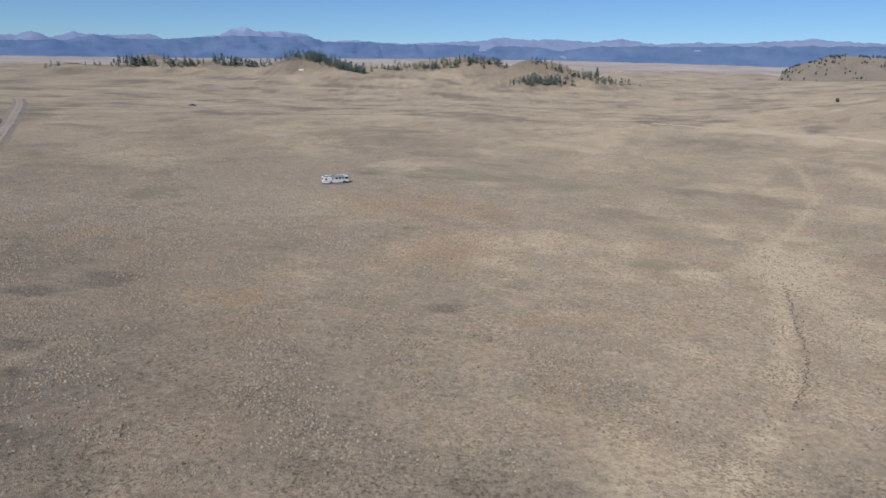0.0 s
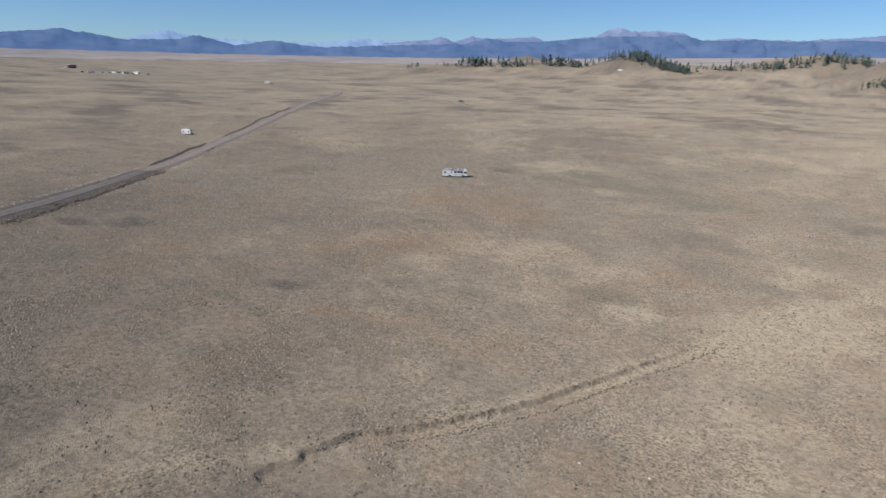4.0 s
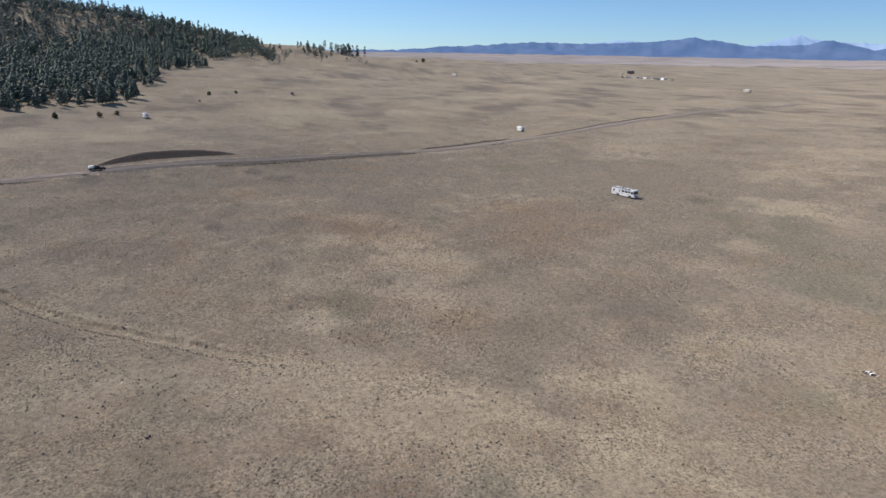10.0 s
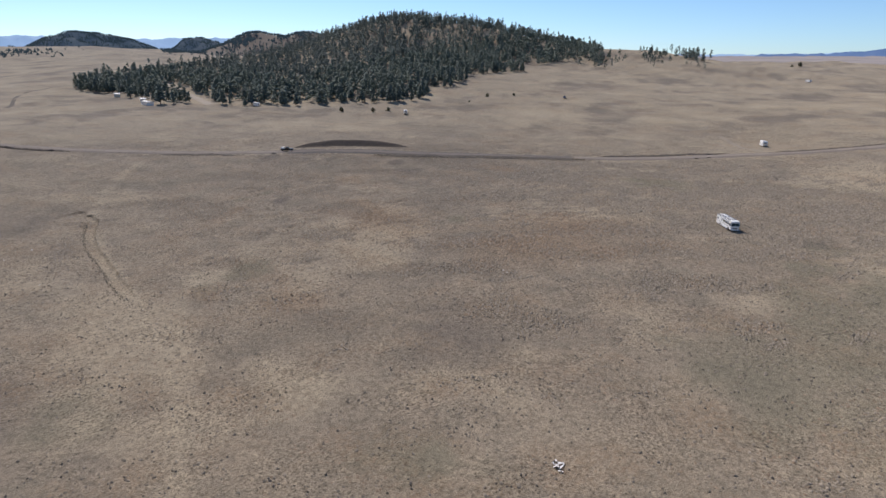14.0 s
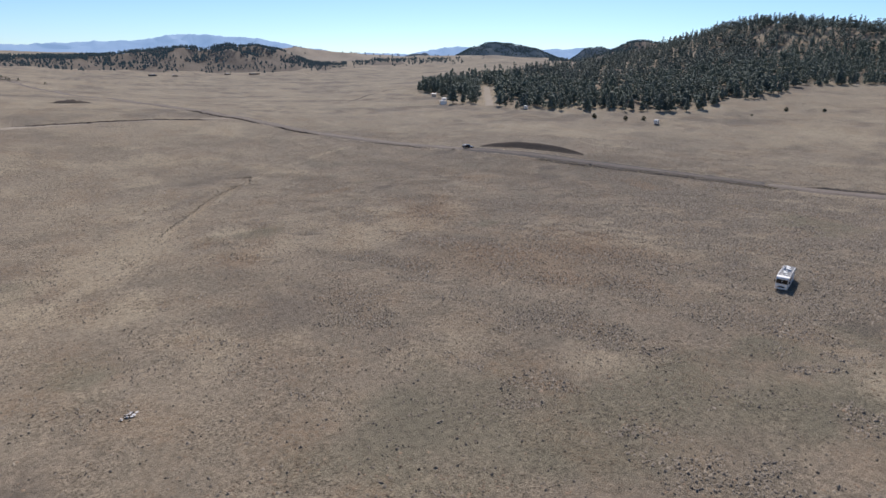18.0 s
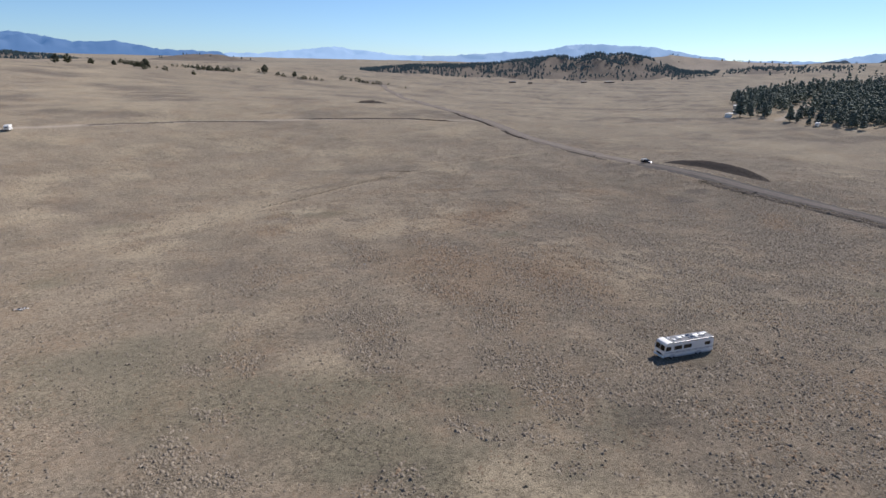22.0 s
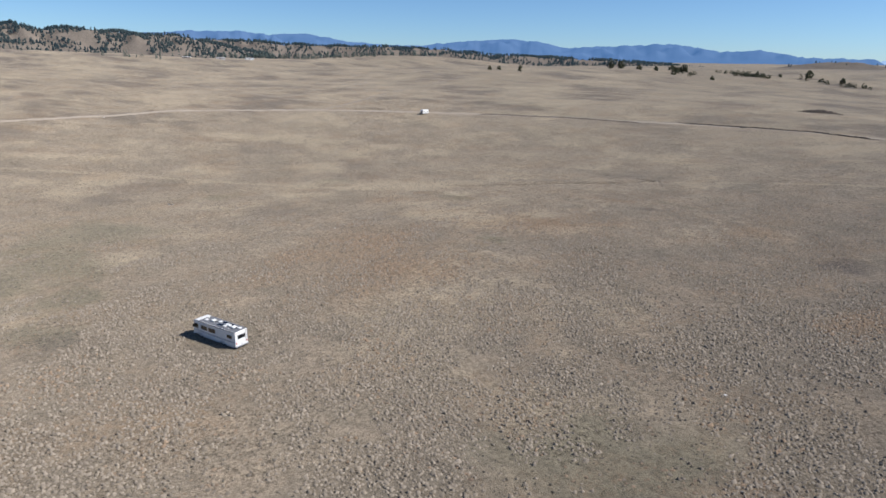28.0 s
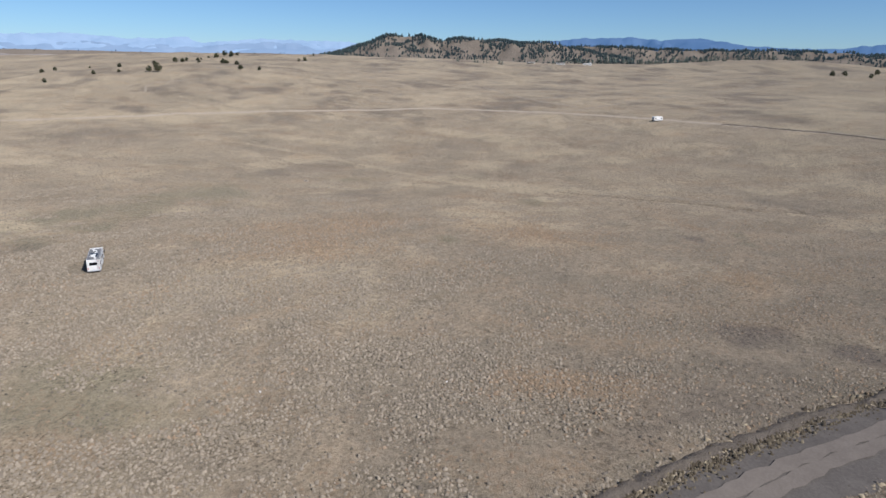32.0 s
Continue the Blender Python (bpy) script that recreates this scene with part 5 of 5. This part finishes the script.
def ridge(name, crest, r, deep, trees, seed, label, tall=(7, 13), rough=0.06, soil=None):
    """A long hill by the bearings and elevations of its top, with scattered trees on its slopes."""
    az = np.arange(crest[0][0], crest[-1][0], 0.12)
    el = np.interp(az, [c[0] for c in crest], [c[1] for c in crest])
    g = np.random.default_rng(seed)
    top = 45 + (r + 165) * np.tan(np.radians(el))
    steps = np.array([-1, -0.8, -0.62, -0.45, -0.3, -0.18, -0.08, 0, 0.15, 0.4, 0.7])
    share = np.array([0, 0.12, 0.3, 0.52, 0.74, 0.9, 0.98, 1, 0.95, 0.6, 0.1])
    a2, d2 = np.meshgrid(np.radians(az), r + deep * steps)
    x, y = -d2 * np.sin(a2), d2 * np.cos(a2)
    low = surface(x, y) - 4
    cut = 1 + (0.3 * waves(x, y, seed, deep * 0.55) + 0.12 * waves(x, y, seed + 1, deep * 0.2)) * (np.abs(steps) > 0.1)[:, None] * (share < 0.97)[:, None]
    z = low + np.maximum(0, top[None] - low) * np.clip(share[:, None] * cut, 0, 1) * (1 + rough * waves(x, y, seed + 4, deep * 0.3))
    co = np.stack([x, y, z], -1)
    nu, nv = len(az), len(steps)
    i = (np.arange(nv - 1)[:, None] * nu + np.arange(nu - 1)[None, :]).ravel()
    tris = np.concatenate([np.stack([i, i + nu + 1, i + 1], -1), np.stack([i, i + nu, i + nu + 1], -1)])
    tagged(new(name, fast_mesh(name, co.reshape(-1, 3), tris, soil or HILL_SOIL, True)), label, "hill", kind="structure")
    iu, iv = g.integers(0, nu - 1, trees), np.minimum((g.beta(2.0, 1.0, trees) * 8).astype(int), nv - 2)
    fu, fv = g.random(trees)[:, None], g.random(trees)[:, None]
    p = co[iv, iu] * (1 - fu) * (1 - fv) + co[iv, iu + 1] * fu * (1 - fv) + co[iv + 1, iu] * (1 - fu) * fv + co[iv + 1, iu + 1] * fu * fv
    p = p[waves(p[:, 0], p[:, 1], seed + 2, deep * 0.4) + g.normal(0, 0.3, trees) > -0.1]
    high = g.uniform(*tall, len(p))
    vs, fs = [], []
    for lift, wide_by in ((0.3, 0.36), (0.55, 0.32), (0.82, 0.2)):
        vv, ff = clumps(p + np.stack([g.normal(0, 0.6, len(p)), g.normal(0, 0.6, len(p)), high * lift], -1), high * wide_by, g, 1.2)
        fs.append(ff + sum(len(q) for q in vs))
        vs.append(vv)
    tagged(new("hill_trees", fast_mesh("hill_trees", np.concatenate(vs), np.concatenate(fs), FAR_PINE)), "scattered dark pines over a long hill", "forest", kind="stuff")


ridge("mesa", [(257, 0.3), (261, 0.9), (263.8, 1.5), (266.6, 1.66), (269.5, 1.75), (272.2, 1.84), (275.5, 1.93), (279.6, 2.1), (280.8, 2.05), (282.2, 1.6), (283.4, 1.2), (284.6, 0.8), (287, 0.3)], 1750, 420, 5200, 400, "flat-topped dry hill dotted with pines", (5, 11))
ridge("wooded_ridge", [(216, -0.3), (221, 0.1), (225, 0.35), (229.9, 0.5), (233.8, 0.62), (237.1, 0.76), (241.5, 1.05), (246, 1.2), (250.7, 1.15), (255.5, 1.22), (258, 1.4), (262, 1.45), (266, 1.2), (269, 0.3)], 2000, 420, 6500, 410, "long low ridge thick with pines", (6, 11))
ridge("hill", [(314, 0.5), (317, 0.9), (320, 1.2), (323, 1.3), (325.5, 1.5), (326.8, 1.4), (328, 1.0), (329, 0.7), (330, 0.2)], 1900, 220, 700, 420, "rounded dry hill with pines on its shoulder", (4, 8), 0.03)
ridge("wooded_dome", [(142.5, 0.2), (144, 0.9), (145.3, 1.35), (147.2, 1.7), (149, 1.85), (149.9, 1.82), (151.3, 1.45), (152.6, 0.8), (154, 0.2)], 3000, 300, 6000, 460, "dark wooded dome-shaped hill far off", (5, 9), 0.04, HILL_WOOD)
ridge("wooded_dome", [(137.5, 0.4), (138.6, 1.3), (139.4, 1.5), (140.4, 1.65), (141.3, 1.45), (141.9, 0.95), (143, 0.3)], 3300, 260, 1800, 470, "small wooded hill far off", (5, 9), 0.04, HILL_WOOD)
ridge("wooded_spur", [(125, 0.6), (127, 1.2), (129.3, 1.75), (131.1, 2.15), (132.5, 2.15), (133.4, 1.8), (134.3, 1.95), (135.7, 2.15), (137, 1.9), (137.9, 1.55), (138.8, 1.1), (141, 0.5), (144, 0.0)], 1900, 330, 3600, 480, "grassy hill with pines along its back", (5, 10))
ridge("brown_hills", [(285, 0.3), (287, 0.5), (291, 0.6), (296, 0.5), (301, 0.5), (306, 0.55), (311, 0.5), (316, 0.3)], 3300, 600, 60, 430, "low brown hills across the plain", (6, 9), 0.03)
ridge("wooded_hill", [(163, -0.4), (166.3, -0.05), (169.2, 0.9), (171.1, 1.15), (173.9, 1.18), (175.8, 0.8), (177.2, 0.9), (179.4, 0.7), (182.5, 0.3), (186.2, 0.05), (189.4, 0), (192.4, -0.2), (196, -0.5)], 1700, 300, 6000, 440, "low hills thick with dark pines", (5, 10))
ridge("wooded_hill", [(152, -0.5), (154, 0.0), (157.6, 0.2), (160.5, 0.25), (162.5, -0.5)], 1700, 260, 480, 450, "low rise dotted with dark pines", (6, 11))


ridge("bare_hill", [(150, 0.2), (154, 0.45), (156.4, 0.55), (158.6, 0.72), (161, 0.75), (163.4, 0.9), (165.3, 1.03), (167.5, 1.2), (169, 1.05), (171, 0.8), (174, 0.4)], 2100, 380, 120, 455, "bare golden hill between wooded hills", (5, 9), 0.03, PLAIN_SOIL)


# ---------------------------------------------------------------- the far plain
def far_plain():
    """The flat floor of the valley kilometres off, its colour and glow paled for the air before it."""
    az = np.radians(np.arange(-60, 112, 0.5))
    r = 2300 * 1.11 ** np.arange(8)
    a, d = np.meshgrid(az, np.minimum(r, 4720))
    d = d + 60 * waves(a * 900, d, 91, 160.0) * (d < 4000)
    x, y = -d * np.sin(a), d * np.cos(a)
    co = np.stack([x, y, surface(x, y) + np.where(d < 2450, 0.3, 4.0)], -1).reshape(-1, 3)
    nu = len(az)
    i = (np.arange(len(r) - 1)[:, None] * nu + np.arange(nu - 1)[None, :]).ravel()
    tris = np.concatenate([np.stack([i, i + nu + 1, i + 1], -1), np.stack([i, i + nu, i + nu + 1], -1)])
    tagged(new("far_plain", fast_mesh("far_plain", co, tris, FAR_PLAIN, True)), "flat valley floor far off below the mountains, paled by painted haze", "plain", kind="structure")


# lifted colour and faint bluish glow paint the haze over the floor
FAR_PLAIN = distance_material("hazed_valley_floor", (0.19, 0.163, 0.14), (0.3, 0.26, 0.22), (0.04, 0.046, 0.068))
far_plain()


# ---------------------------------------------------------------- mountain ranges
# blue of the air is put into base colours and glow of the ranges
NEAR_RANGE = distance_material("hazy_forested_range", (0.035, 0.05, 0.075), (0.07, 0.085, 0.11), (0.055, 0.105, 0.225))
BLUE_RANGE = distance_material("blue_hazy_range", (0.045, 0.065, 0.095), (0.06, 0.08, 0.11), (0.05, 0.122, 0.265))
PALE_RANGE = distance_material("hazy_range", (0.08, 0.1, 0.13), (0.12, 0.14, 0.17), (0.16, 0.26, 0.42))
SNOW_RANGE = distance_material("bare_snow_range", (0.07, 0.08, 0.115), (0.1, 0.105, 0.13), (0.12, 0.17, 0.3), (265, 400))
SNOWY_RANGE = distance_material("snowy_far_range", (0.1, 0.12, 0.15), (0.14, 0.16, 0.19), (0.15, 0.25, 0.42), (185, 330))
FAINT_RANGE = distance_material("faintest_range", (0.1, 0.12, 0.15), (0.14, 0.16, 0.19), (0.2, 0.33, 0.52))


def mountain_range(name, crest, r, material, label, seed, jag=0.05):
    """A range along the horizon. crest: bearings and elevations of its skyline."""
    crest = sorted(crest)
    az = np.arange(crest[0][0], crest[-1][0], 0.15)
    el = np.interp(az, [c[0] for c in crest], [c[1] for c in crest])
    g = np.random.default_rng(seed)
    for f, a in ((0.5, 1.0), (0.22, 0.6), (0.1, 0.35)):
        k = np.arange(az[0] - 3, az[-1] + 3, f)
        el = el + jag * a * np.interp(az, k, g.normal(size=len(k)))
    fade = np.clip(np.minimum(az - az[0], az[-1] - az) / 1.2, 0, 1)
    rows = []
    for back, share in ((420, 0.0), (330, 0.18), (230, 0.42), (140, 0.66), (70, 0.84), (0, 1.0), (-60, 0.8)):
        rr = r - back + 25 * np.interp(az, np.arange(az[0] - 2, az[-1] + 2, 1.3), g.normal(size=len(np.arange(az[0] - 2, az[-1] + 2, 1.3)))) * (0 < share < 1)
        x, y = -rr * np.sin(np.radians(az)), rr * np.cos(np.radians(az))
        low = surface(x, y) - 12
        top = 45 + (r + 165) * np.tan(np.radians(el * fade + 0.2 * (1 - fade)))
        knots = np.arange(az[0] - 2, az[-1] + 2, 0.9)
        jitter = 1 + 0.22 * np.interp(az, knots, g.normal(size=len(knots))) * (0 < share < 0.95)
        rows.append(np.stack([x, y, low + np.maximum(top - low, 0) * np.clip(share * jitter, 0, 1)], -1))
    k = len(rows)
    co = np.stack(rows, 1).reshape(-1, 3)
    i = (np.arange(len(az) - 1)[:, None] * k + np.arange(k - 1)[None, :]).ravel()
    tris = np.concatenate([np.stack([i, i + 1, i + k + 1], -1), np.stack([i, i + k + 1, i + k], -1)])
    tagged(new(name, fast_mesh(name, co, tris, material, True)), label, "mountains", kind="structure")


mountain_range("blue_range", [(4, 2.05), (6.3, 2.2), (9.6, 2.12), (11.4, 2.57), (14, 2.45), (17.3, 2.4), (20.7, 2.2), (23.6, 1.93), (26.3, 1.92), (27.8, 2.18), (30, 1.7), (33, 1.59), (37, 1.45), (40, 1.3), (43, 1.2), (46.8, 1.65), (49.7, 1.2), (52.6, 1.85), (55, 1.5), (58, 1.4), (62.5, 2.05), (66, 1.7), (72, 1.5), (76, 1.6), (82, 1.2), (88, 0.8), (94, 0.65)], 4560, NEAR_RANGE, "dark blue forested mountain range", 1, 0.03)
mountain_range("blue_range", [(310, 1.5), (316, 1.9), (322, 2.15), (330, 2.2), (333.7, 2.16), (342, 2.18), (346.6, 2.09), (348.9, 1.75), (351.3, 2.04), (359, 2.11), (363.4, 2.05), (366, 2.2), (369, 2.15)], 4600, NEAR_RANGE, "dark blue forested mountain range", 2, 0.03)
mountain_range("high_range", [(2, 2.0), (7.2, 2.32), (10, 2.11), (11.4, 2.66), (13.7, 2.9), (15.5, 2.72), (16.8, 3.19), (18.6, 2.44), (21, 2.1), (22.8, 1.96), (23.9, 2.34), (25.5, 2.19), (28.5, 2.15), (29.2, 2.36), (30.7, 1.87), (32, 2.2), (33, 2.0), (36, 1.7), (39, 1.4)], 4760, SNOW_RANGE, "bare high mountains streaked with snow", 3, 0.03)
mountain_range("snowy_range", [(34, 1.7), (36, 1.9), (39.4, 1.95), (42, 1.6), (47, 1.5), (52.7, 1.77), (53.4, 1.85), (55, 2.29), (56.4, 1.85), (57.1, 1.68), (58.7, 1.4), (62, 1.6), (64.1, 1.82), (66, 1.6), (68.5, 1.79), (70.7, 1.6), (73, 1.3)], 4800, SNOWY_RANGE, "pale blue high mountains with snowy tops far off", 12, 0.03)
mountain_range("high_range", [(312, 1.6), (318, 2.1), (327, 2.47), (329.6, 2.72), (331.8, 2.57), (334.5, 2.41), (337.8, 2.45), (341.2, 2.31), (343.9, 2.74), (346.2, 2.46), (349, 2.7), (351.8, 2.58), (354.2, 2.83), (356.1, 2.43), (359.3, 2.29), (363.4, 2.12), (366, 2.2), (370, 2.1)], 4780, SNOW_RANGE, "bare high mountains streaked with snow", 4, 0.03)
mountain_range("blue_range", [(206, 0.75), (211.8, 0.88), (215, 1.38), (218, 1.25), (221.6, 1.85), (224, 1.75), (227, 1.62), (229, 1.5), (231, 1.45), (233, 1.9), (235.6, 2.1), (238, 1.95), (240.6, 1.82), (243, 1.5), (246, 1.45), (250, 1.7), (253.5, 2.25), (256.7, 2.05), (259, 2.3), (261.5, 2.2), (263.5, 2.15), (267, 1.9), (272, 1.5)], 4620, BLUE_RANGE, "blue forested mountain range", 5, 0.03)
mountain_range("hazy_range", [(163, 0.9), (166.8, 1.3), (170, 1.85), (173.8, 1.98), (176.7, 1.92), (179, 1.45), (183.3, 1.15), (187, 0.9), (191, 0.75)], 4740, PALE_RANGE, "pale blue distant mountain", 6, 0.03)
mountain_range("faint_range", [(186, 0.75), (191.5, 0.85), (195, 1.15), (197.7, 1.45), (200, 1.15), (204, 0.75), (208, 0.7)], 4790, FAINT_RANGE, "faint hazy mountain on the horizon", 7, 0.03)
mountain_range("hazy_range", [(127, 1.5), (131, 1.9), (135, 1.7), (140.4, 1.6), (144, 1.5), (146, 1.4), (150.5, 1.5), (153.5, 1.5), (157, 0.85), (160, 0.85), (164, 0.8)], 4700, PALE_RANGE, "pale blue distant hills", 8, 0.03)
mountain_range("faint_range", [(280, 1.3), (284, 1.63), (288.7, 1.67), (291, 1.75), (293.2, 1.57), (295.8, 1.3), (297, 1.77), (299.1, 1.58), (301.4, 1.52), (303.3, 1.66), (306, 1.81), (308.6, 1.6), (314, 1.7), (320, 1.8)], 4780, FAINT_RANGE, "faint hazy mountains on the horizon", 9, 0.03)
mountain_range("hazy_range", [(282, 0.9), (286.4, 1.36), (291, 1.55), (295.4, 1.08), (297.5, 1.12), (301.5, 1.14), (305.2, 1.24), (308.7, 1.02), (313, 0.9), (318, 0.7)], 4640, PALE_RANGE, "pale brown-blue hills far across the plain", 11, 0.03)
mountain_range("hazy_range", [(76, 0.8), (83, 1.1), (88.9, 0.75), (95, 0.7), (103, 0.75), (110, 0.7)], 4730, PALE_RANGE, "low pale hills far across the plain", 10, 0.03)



# ---------------------------------------------------------------- grass tufts and low shrubs
def scatter(n, radius, seed):
    r = np.random.default_rng(seed)
    a, d = r.uniform(0, 6.28, n), radius * np.sqrt(r.random(n))
    return d * np.cos(a), d * np.sin(a), r


def tufts(name, x, y, size, r, material, label, tall=0.75):
    """Low ragged clumps of grass standing on the ground."""
    n, sides = len(x), 5
    a = np.arange(sides) * (6.2832 / sides) + r.uniform(0, 6.28, (n, 1))
    reach = size[:, None] * r.uniform(0.5, 1.3, (n, sides))
    ground = surface(x, y)
    ox, oy = x[:, None] + reach * np.cos(a), y[:, None] + reach * np.sin(a)
    rim = np.stack([ox, oy, np.repeat(ground[:, None] - 0.04, sides, 1) + size[:, None] * r.uniform(-0.1, 0.35, (n, sides))], -1)
    tip = np.stack([x + size * r.normal(0, 0.3, n), y + size * r.normal(0, 0.3, n), ground + size * tall * r.uniform(0.6, 1.3, n)], -1)
    co = np.concatenate([rim, tip[:, None]], 1).reshape(-1, 3)
    f = np.array([(k, (k + 1) % sides, sides) for k in range(sides)])
    tris = (f[None] + ((sides + 1) * np.arange(n))[:, None, None]).reshape(-1, 3)
    tagged(new(name, fast_mesh(name, co, tris, material)), label, "grass", kind="stuff")


def clear_of_road(x, y):
    return gap_to(x, y, MAIN_ROAD) > 4.6


x, y, r = scatter(130000, 205, 71)
dense = 0.45 + 0.5 * waves(x, y, 72, 26.0) + 0.4 * waves(x, y, 73, 9.0)
dense += 0.35 * (spots(x, y, RUST) > 0.2) - 0.35 * (spots(x, y, PALE) > 0.4)
keep = (r.random(len(x)) < np.clip(dense, 0.04, 1)) & clear_of_road(x, y)
x, y = x[keep], y[keep]
tufts("grass_tufts", x, y, 0.11 + 0.2 * r.random(len(x)) ** 1.5, r, TUFT, "dry tan bunchgrass tufts thick over the prairie", 1.0)
# hummocks of coarser, closer bunchgrass along the north-west
u, v = np.meshgrid(np.arange(-185, 75, 0.52), np.arange(-115, 145, 0.52))
r = np.random.default_rng(78)
x, y = u.ravel() + r.normal(0, 0.16, u.size), v.ravel() + r.normal(0, 0.16, u.size)
keep = (r.random(len(x)) < np.clip(2.0 * coarse(x, y) - 0.1, 0.0, 0.95)) & clear_of_road(x, y) & (np.hypot(x + 49, y - 71) > 6)
x, y = x[keep], y[keep]
south = np.clip((-10 - y) / 40, 0, 1)
size = (0.16 + 0.19 * r.random(len(x)) ** 1.6) * (1 - 0.28 * south)
red = r.random(len(x)) < 0.65 * spots(x, y, RUST, 1.0) + 0.3 * np.clip(waves(x, y, 88, 34.0) - 0.2, 0, 1) + 0.22 * south
tufts("bunchgrass", x[~red], y[~red], size[~red], r, PALE_TUFT, "coarse pale bunchgrass in close round hummocks", 1.05)
tufts("rusty_bunchgrass", x[red], y[red], size[red], r, RUST_TUFT, "coarse rust-tinged bunchgrass in close round hummocks", 1.05)
# redder grass in the middle of the prairie
x, y, r = scatter(60000, 150, 82)
redder = waves(x, y, 83, 38.0) + 0.7 * waves(x, y, 84, 11.0) + 0.5 * (spots(x, y, RUST) > 0.1) + 0.35 * (np.hypot(x + 10, y + 20) < 70)
keep = (r.random(len(x)) < np.clip(redder, 0, 0.9)) & clear_of_road(x, y)
x, y = x[keep], y[keep]
tufts("rusty_grass", x, y, r.uniform(0.12, 0.28, len(x)), r, RUSTY, "rusty orange bunchgrass in loose drifts", 0.6)
x, y, r = scatter(60000, 215, 74)
thick = 0.22 + 0.4 * waves(x, y, 75, 30.0) + 0.35 * waves(x, y, 86, 8.0) + 0.3 * spots(x, y, OLIVE, 1.0) + 0.25 * spots(x, y, DUSKY, 1.0)
keep = (r.random(len(x)) < np.clip(thick, 0.03, 1)) & clear_of_road(x, y)
x, y = x[keep], y[keep]
tufts("low_shrubs", x, y, 0.09 + 0.16 * r.random(len(x)) ** 2.2, r, SHRUB, "small dark low shrubs dotted over the prairie", 1.0)
r = np.random.default_rng(76)
u, v = r.normal(0, 6.5, 420), r.normal(0, 1.6, 420)
tufts("golden_tufts", 61.5 + 0.56 * u + 0.83 * v, -75 + 0.83 * u - 0.56 * v, r.uniform(0.12, 0.3, 420), r, PALE_TUFT, "thick golden bunchgrass beside the dry wash", 1.0)
# dark tufts added to draw the dark line of the wash's far bank
p, s = smooth_line(WASH[8:], 0.22)
t = np.gradient(p, axis=0)
t /= np.hypot(t[:, 0], t[:, 1])[:, None]
r = np.random.default_rng(87)
off = 3.2 + r.normal(0, 0.3, len(p))
tufts("wash_bank_tufts", p[:, 0] + t[:, 1] * off, p[:, 1] - t[:, 0] * off, r.uniform(0.09, 0.22, len(p)), r, SHRUB, "dark low tufts added as the dark line of the dry wash's bank", 1.2)
# coarse tufts on the road's shoulder
p, s = smooth_line(MAIN_ROAD, 0.35)
near = np.hypot(p[:, 0] + 100, p[:, 1] + 60) < 130
p = p[near]
t = np.gradient(p, axis=0)
t /= np.hypot(t[:, 0], t[:, 1])[:, None]
r = np.random.default_rng(77)
off = r.choice([-1, 1], len(p)) * (5.0 + np.abs(r.normal(0, 1.3, len(p))))
tufts("verge_tufts", p[:, 0] + t[:, 1] * off, p[:, 1] - t[:, 0] * off, r.uniform(0.18, 0.45, len(p)), r, GOLD, "coarse yellow grass along the road's edge")
clods = np.random.default_rng(81)
off = clods.choice([-1, 1], len(p)) * clods.uniform(2.4, 4.8, len(p))
pick = clods.random(len(p)) < 0.35
tufts("clods", (p[:, 0] + t[:, 1] * off)[pick], (p[:, 1] - t[:, 0] * off)[pick], clods.uniform(0.08, 0.24, pick.sum()), clods, SHRUB, "dark clods and weeds on the road's shoulder", 1.4)
# dark weeds thick along the road's prairie side
p, s = smooth_line([(-88, -80), (-94, -70), (-100, -58), (-113, -37), (-127, -17), (-139, 0)], 0.022)
weeds = np.random.default_rng(85)
pick = weeds.random(len(p)) < 0.8
p = p[pick] + weeds.normal(0, 0.95, (pick.sum(), 2))
tufts("weedy_verge", p[:, 0], p[:, 1], weeds.uniform(0.1, 0.32, len(p)), weeds, VERGE, "dark yellow-brown weeds thick along the road's edge", 1.5)
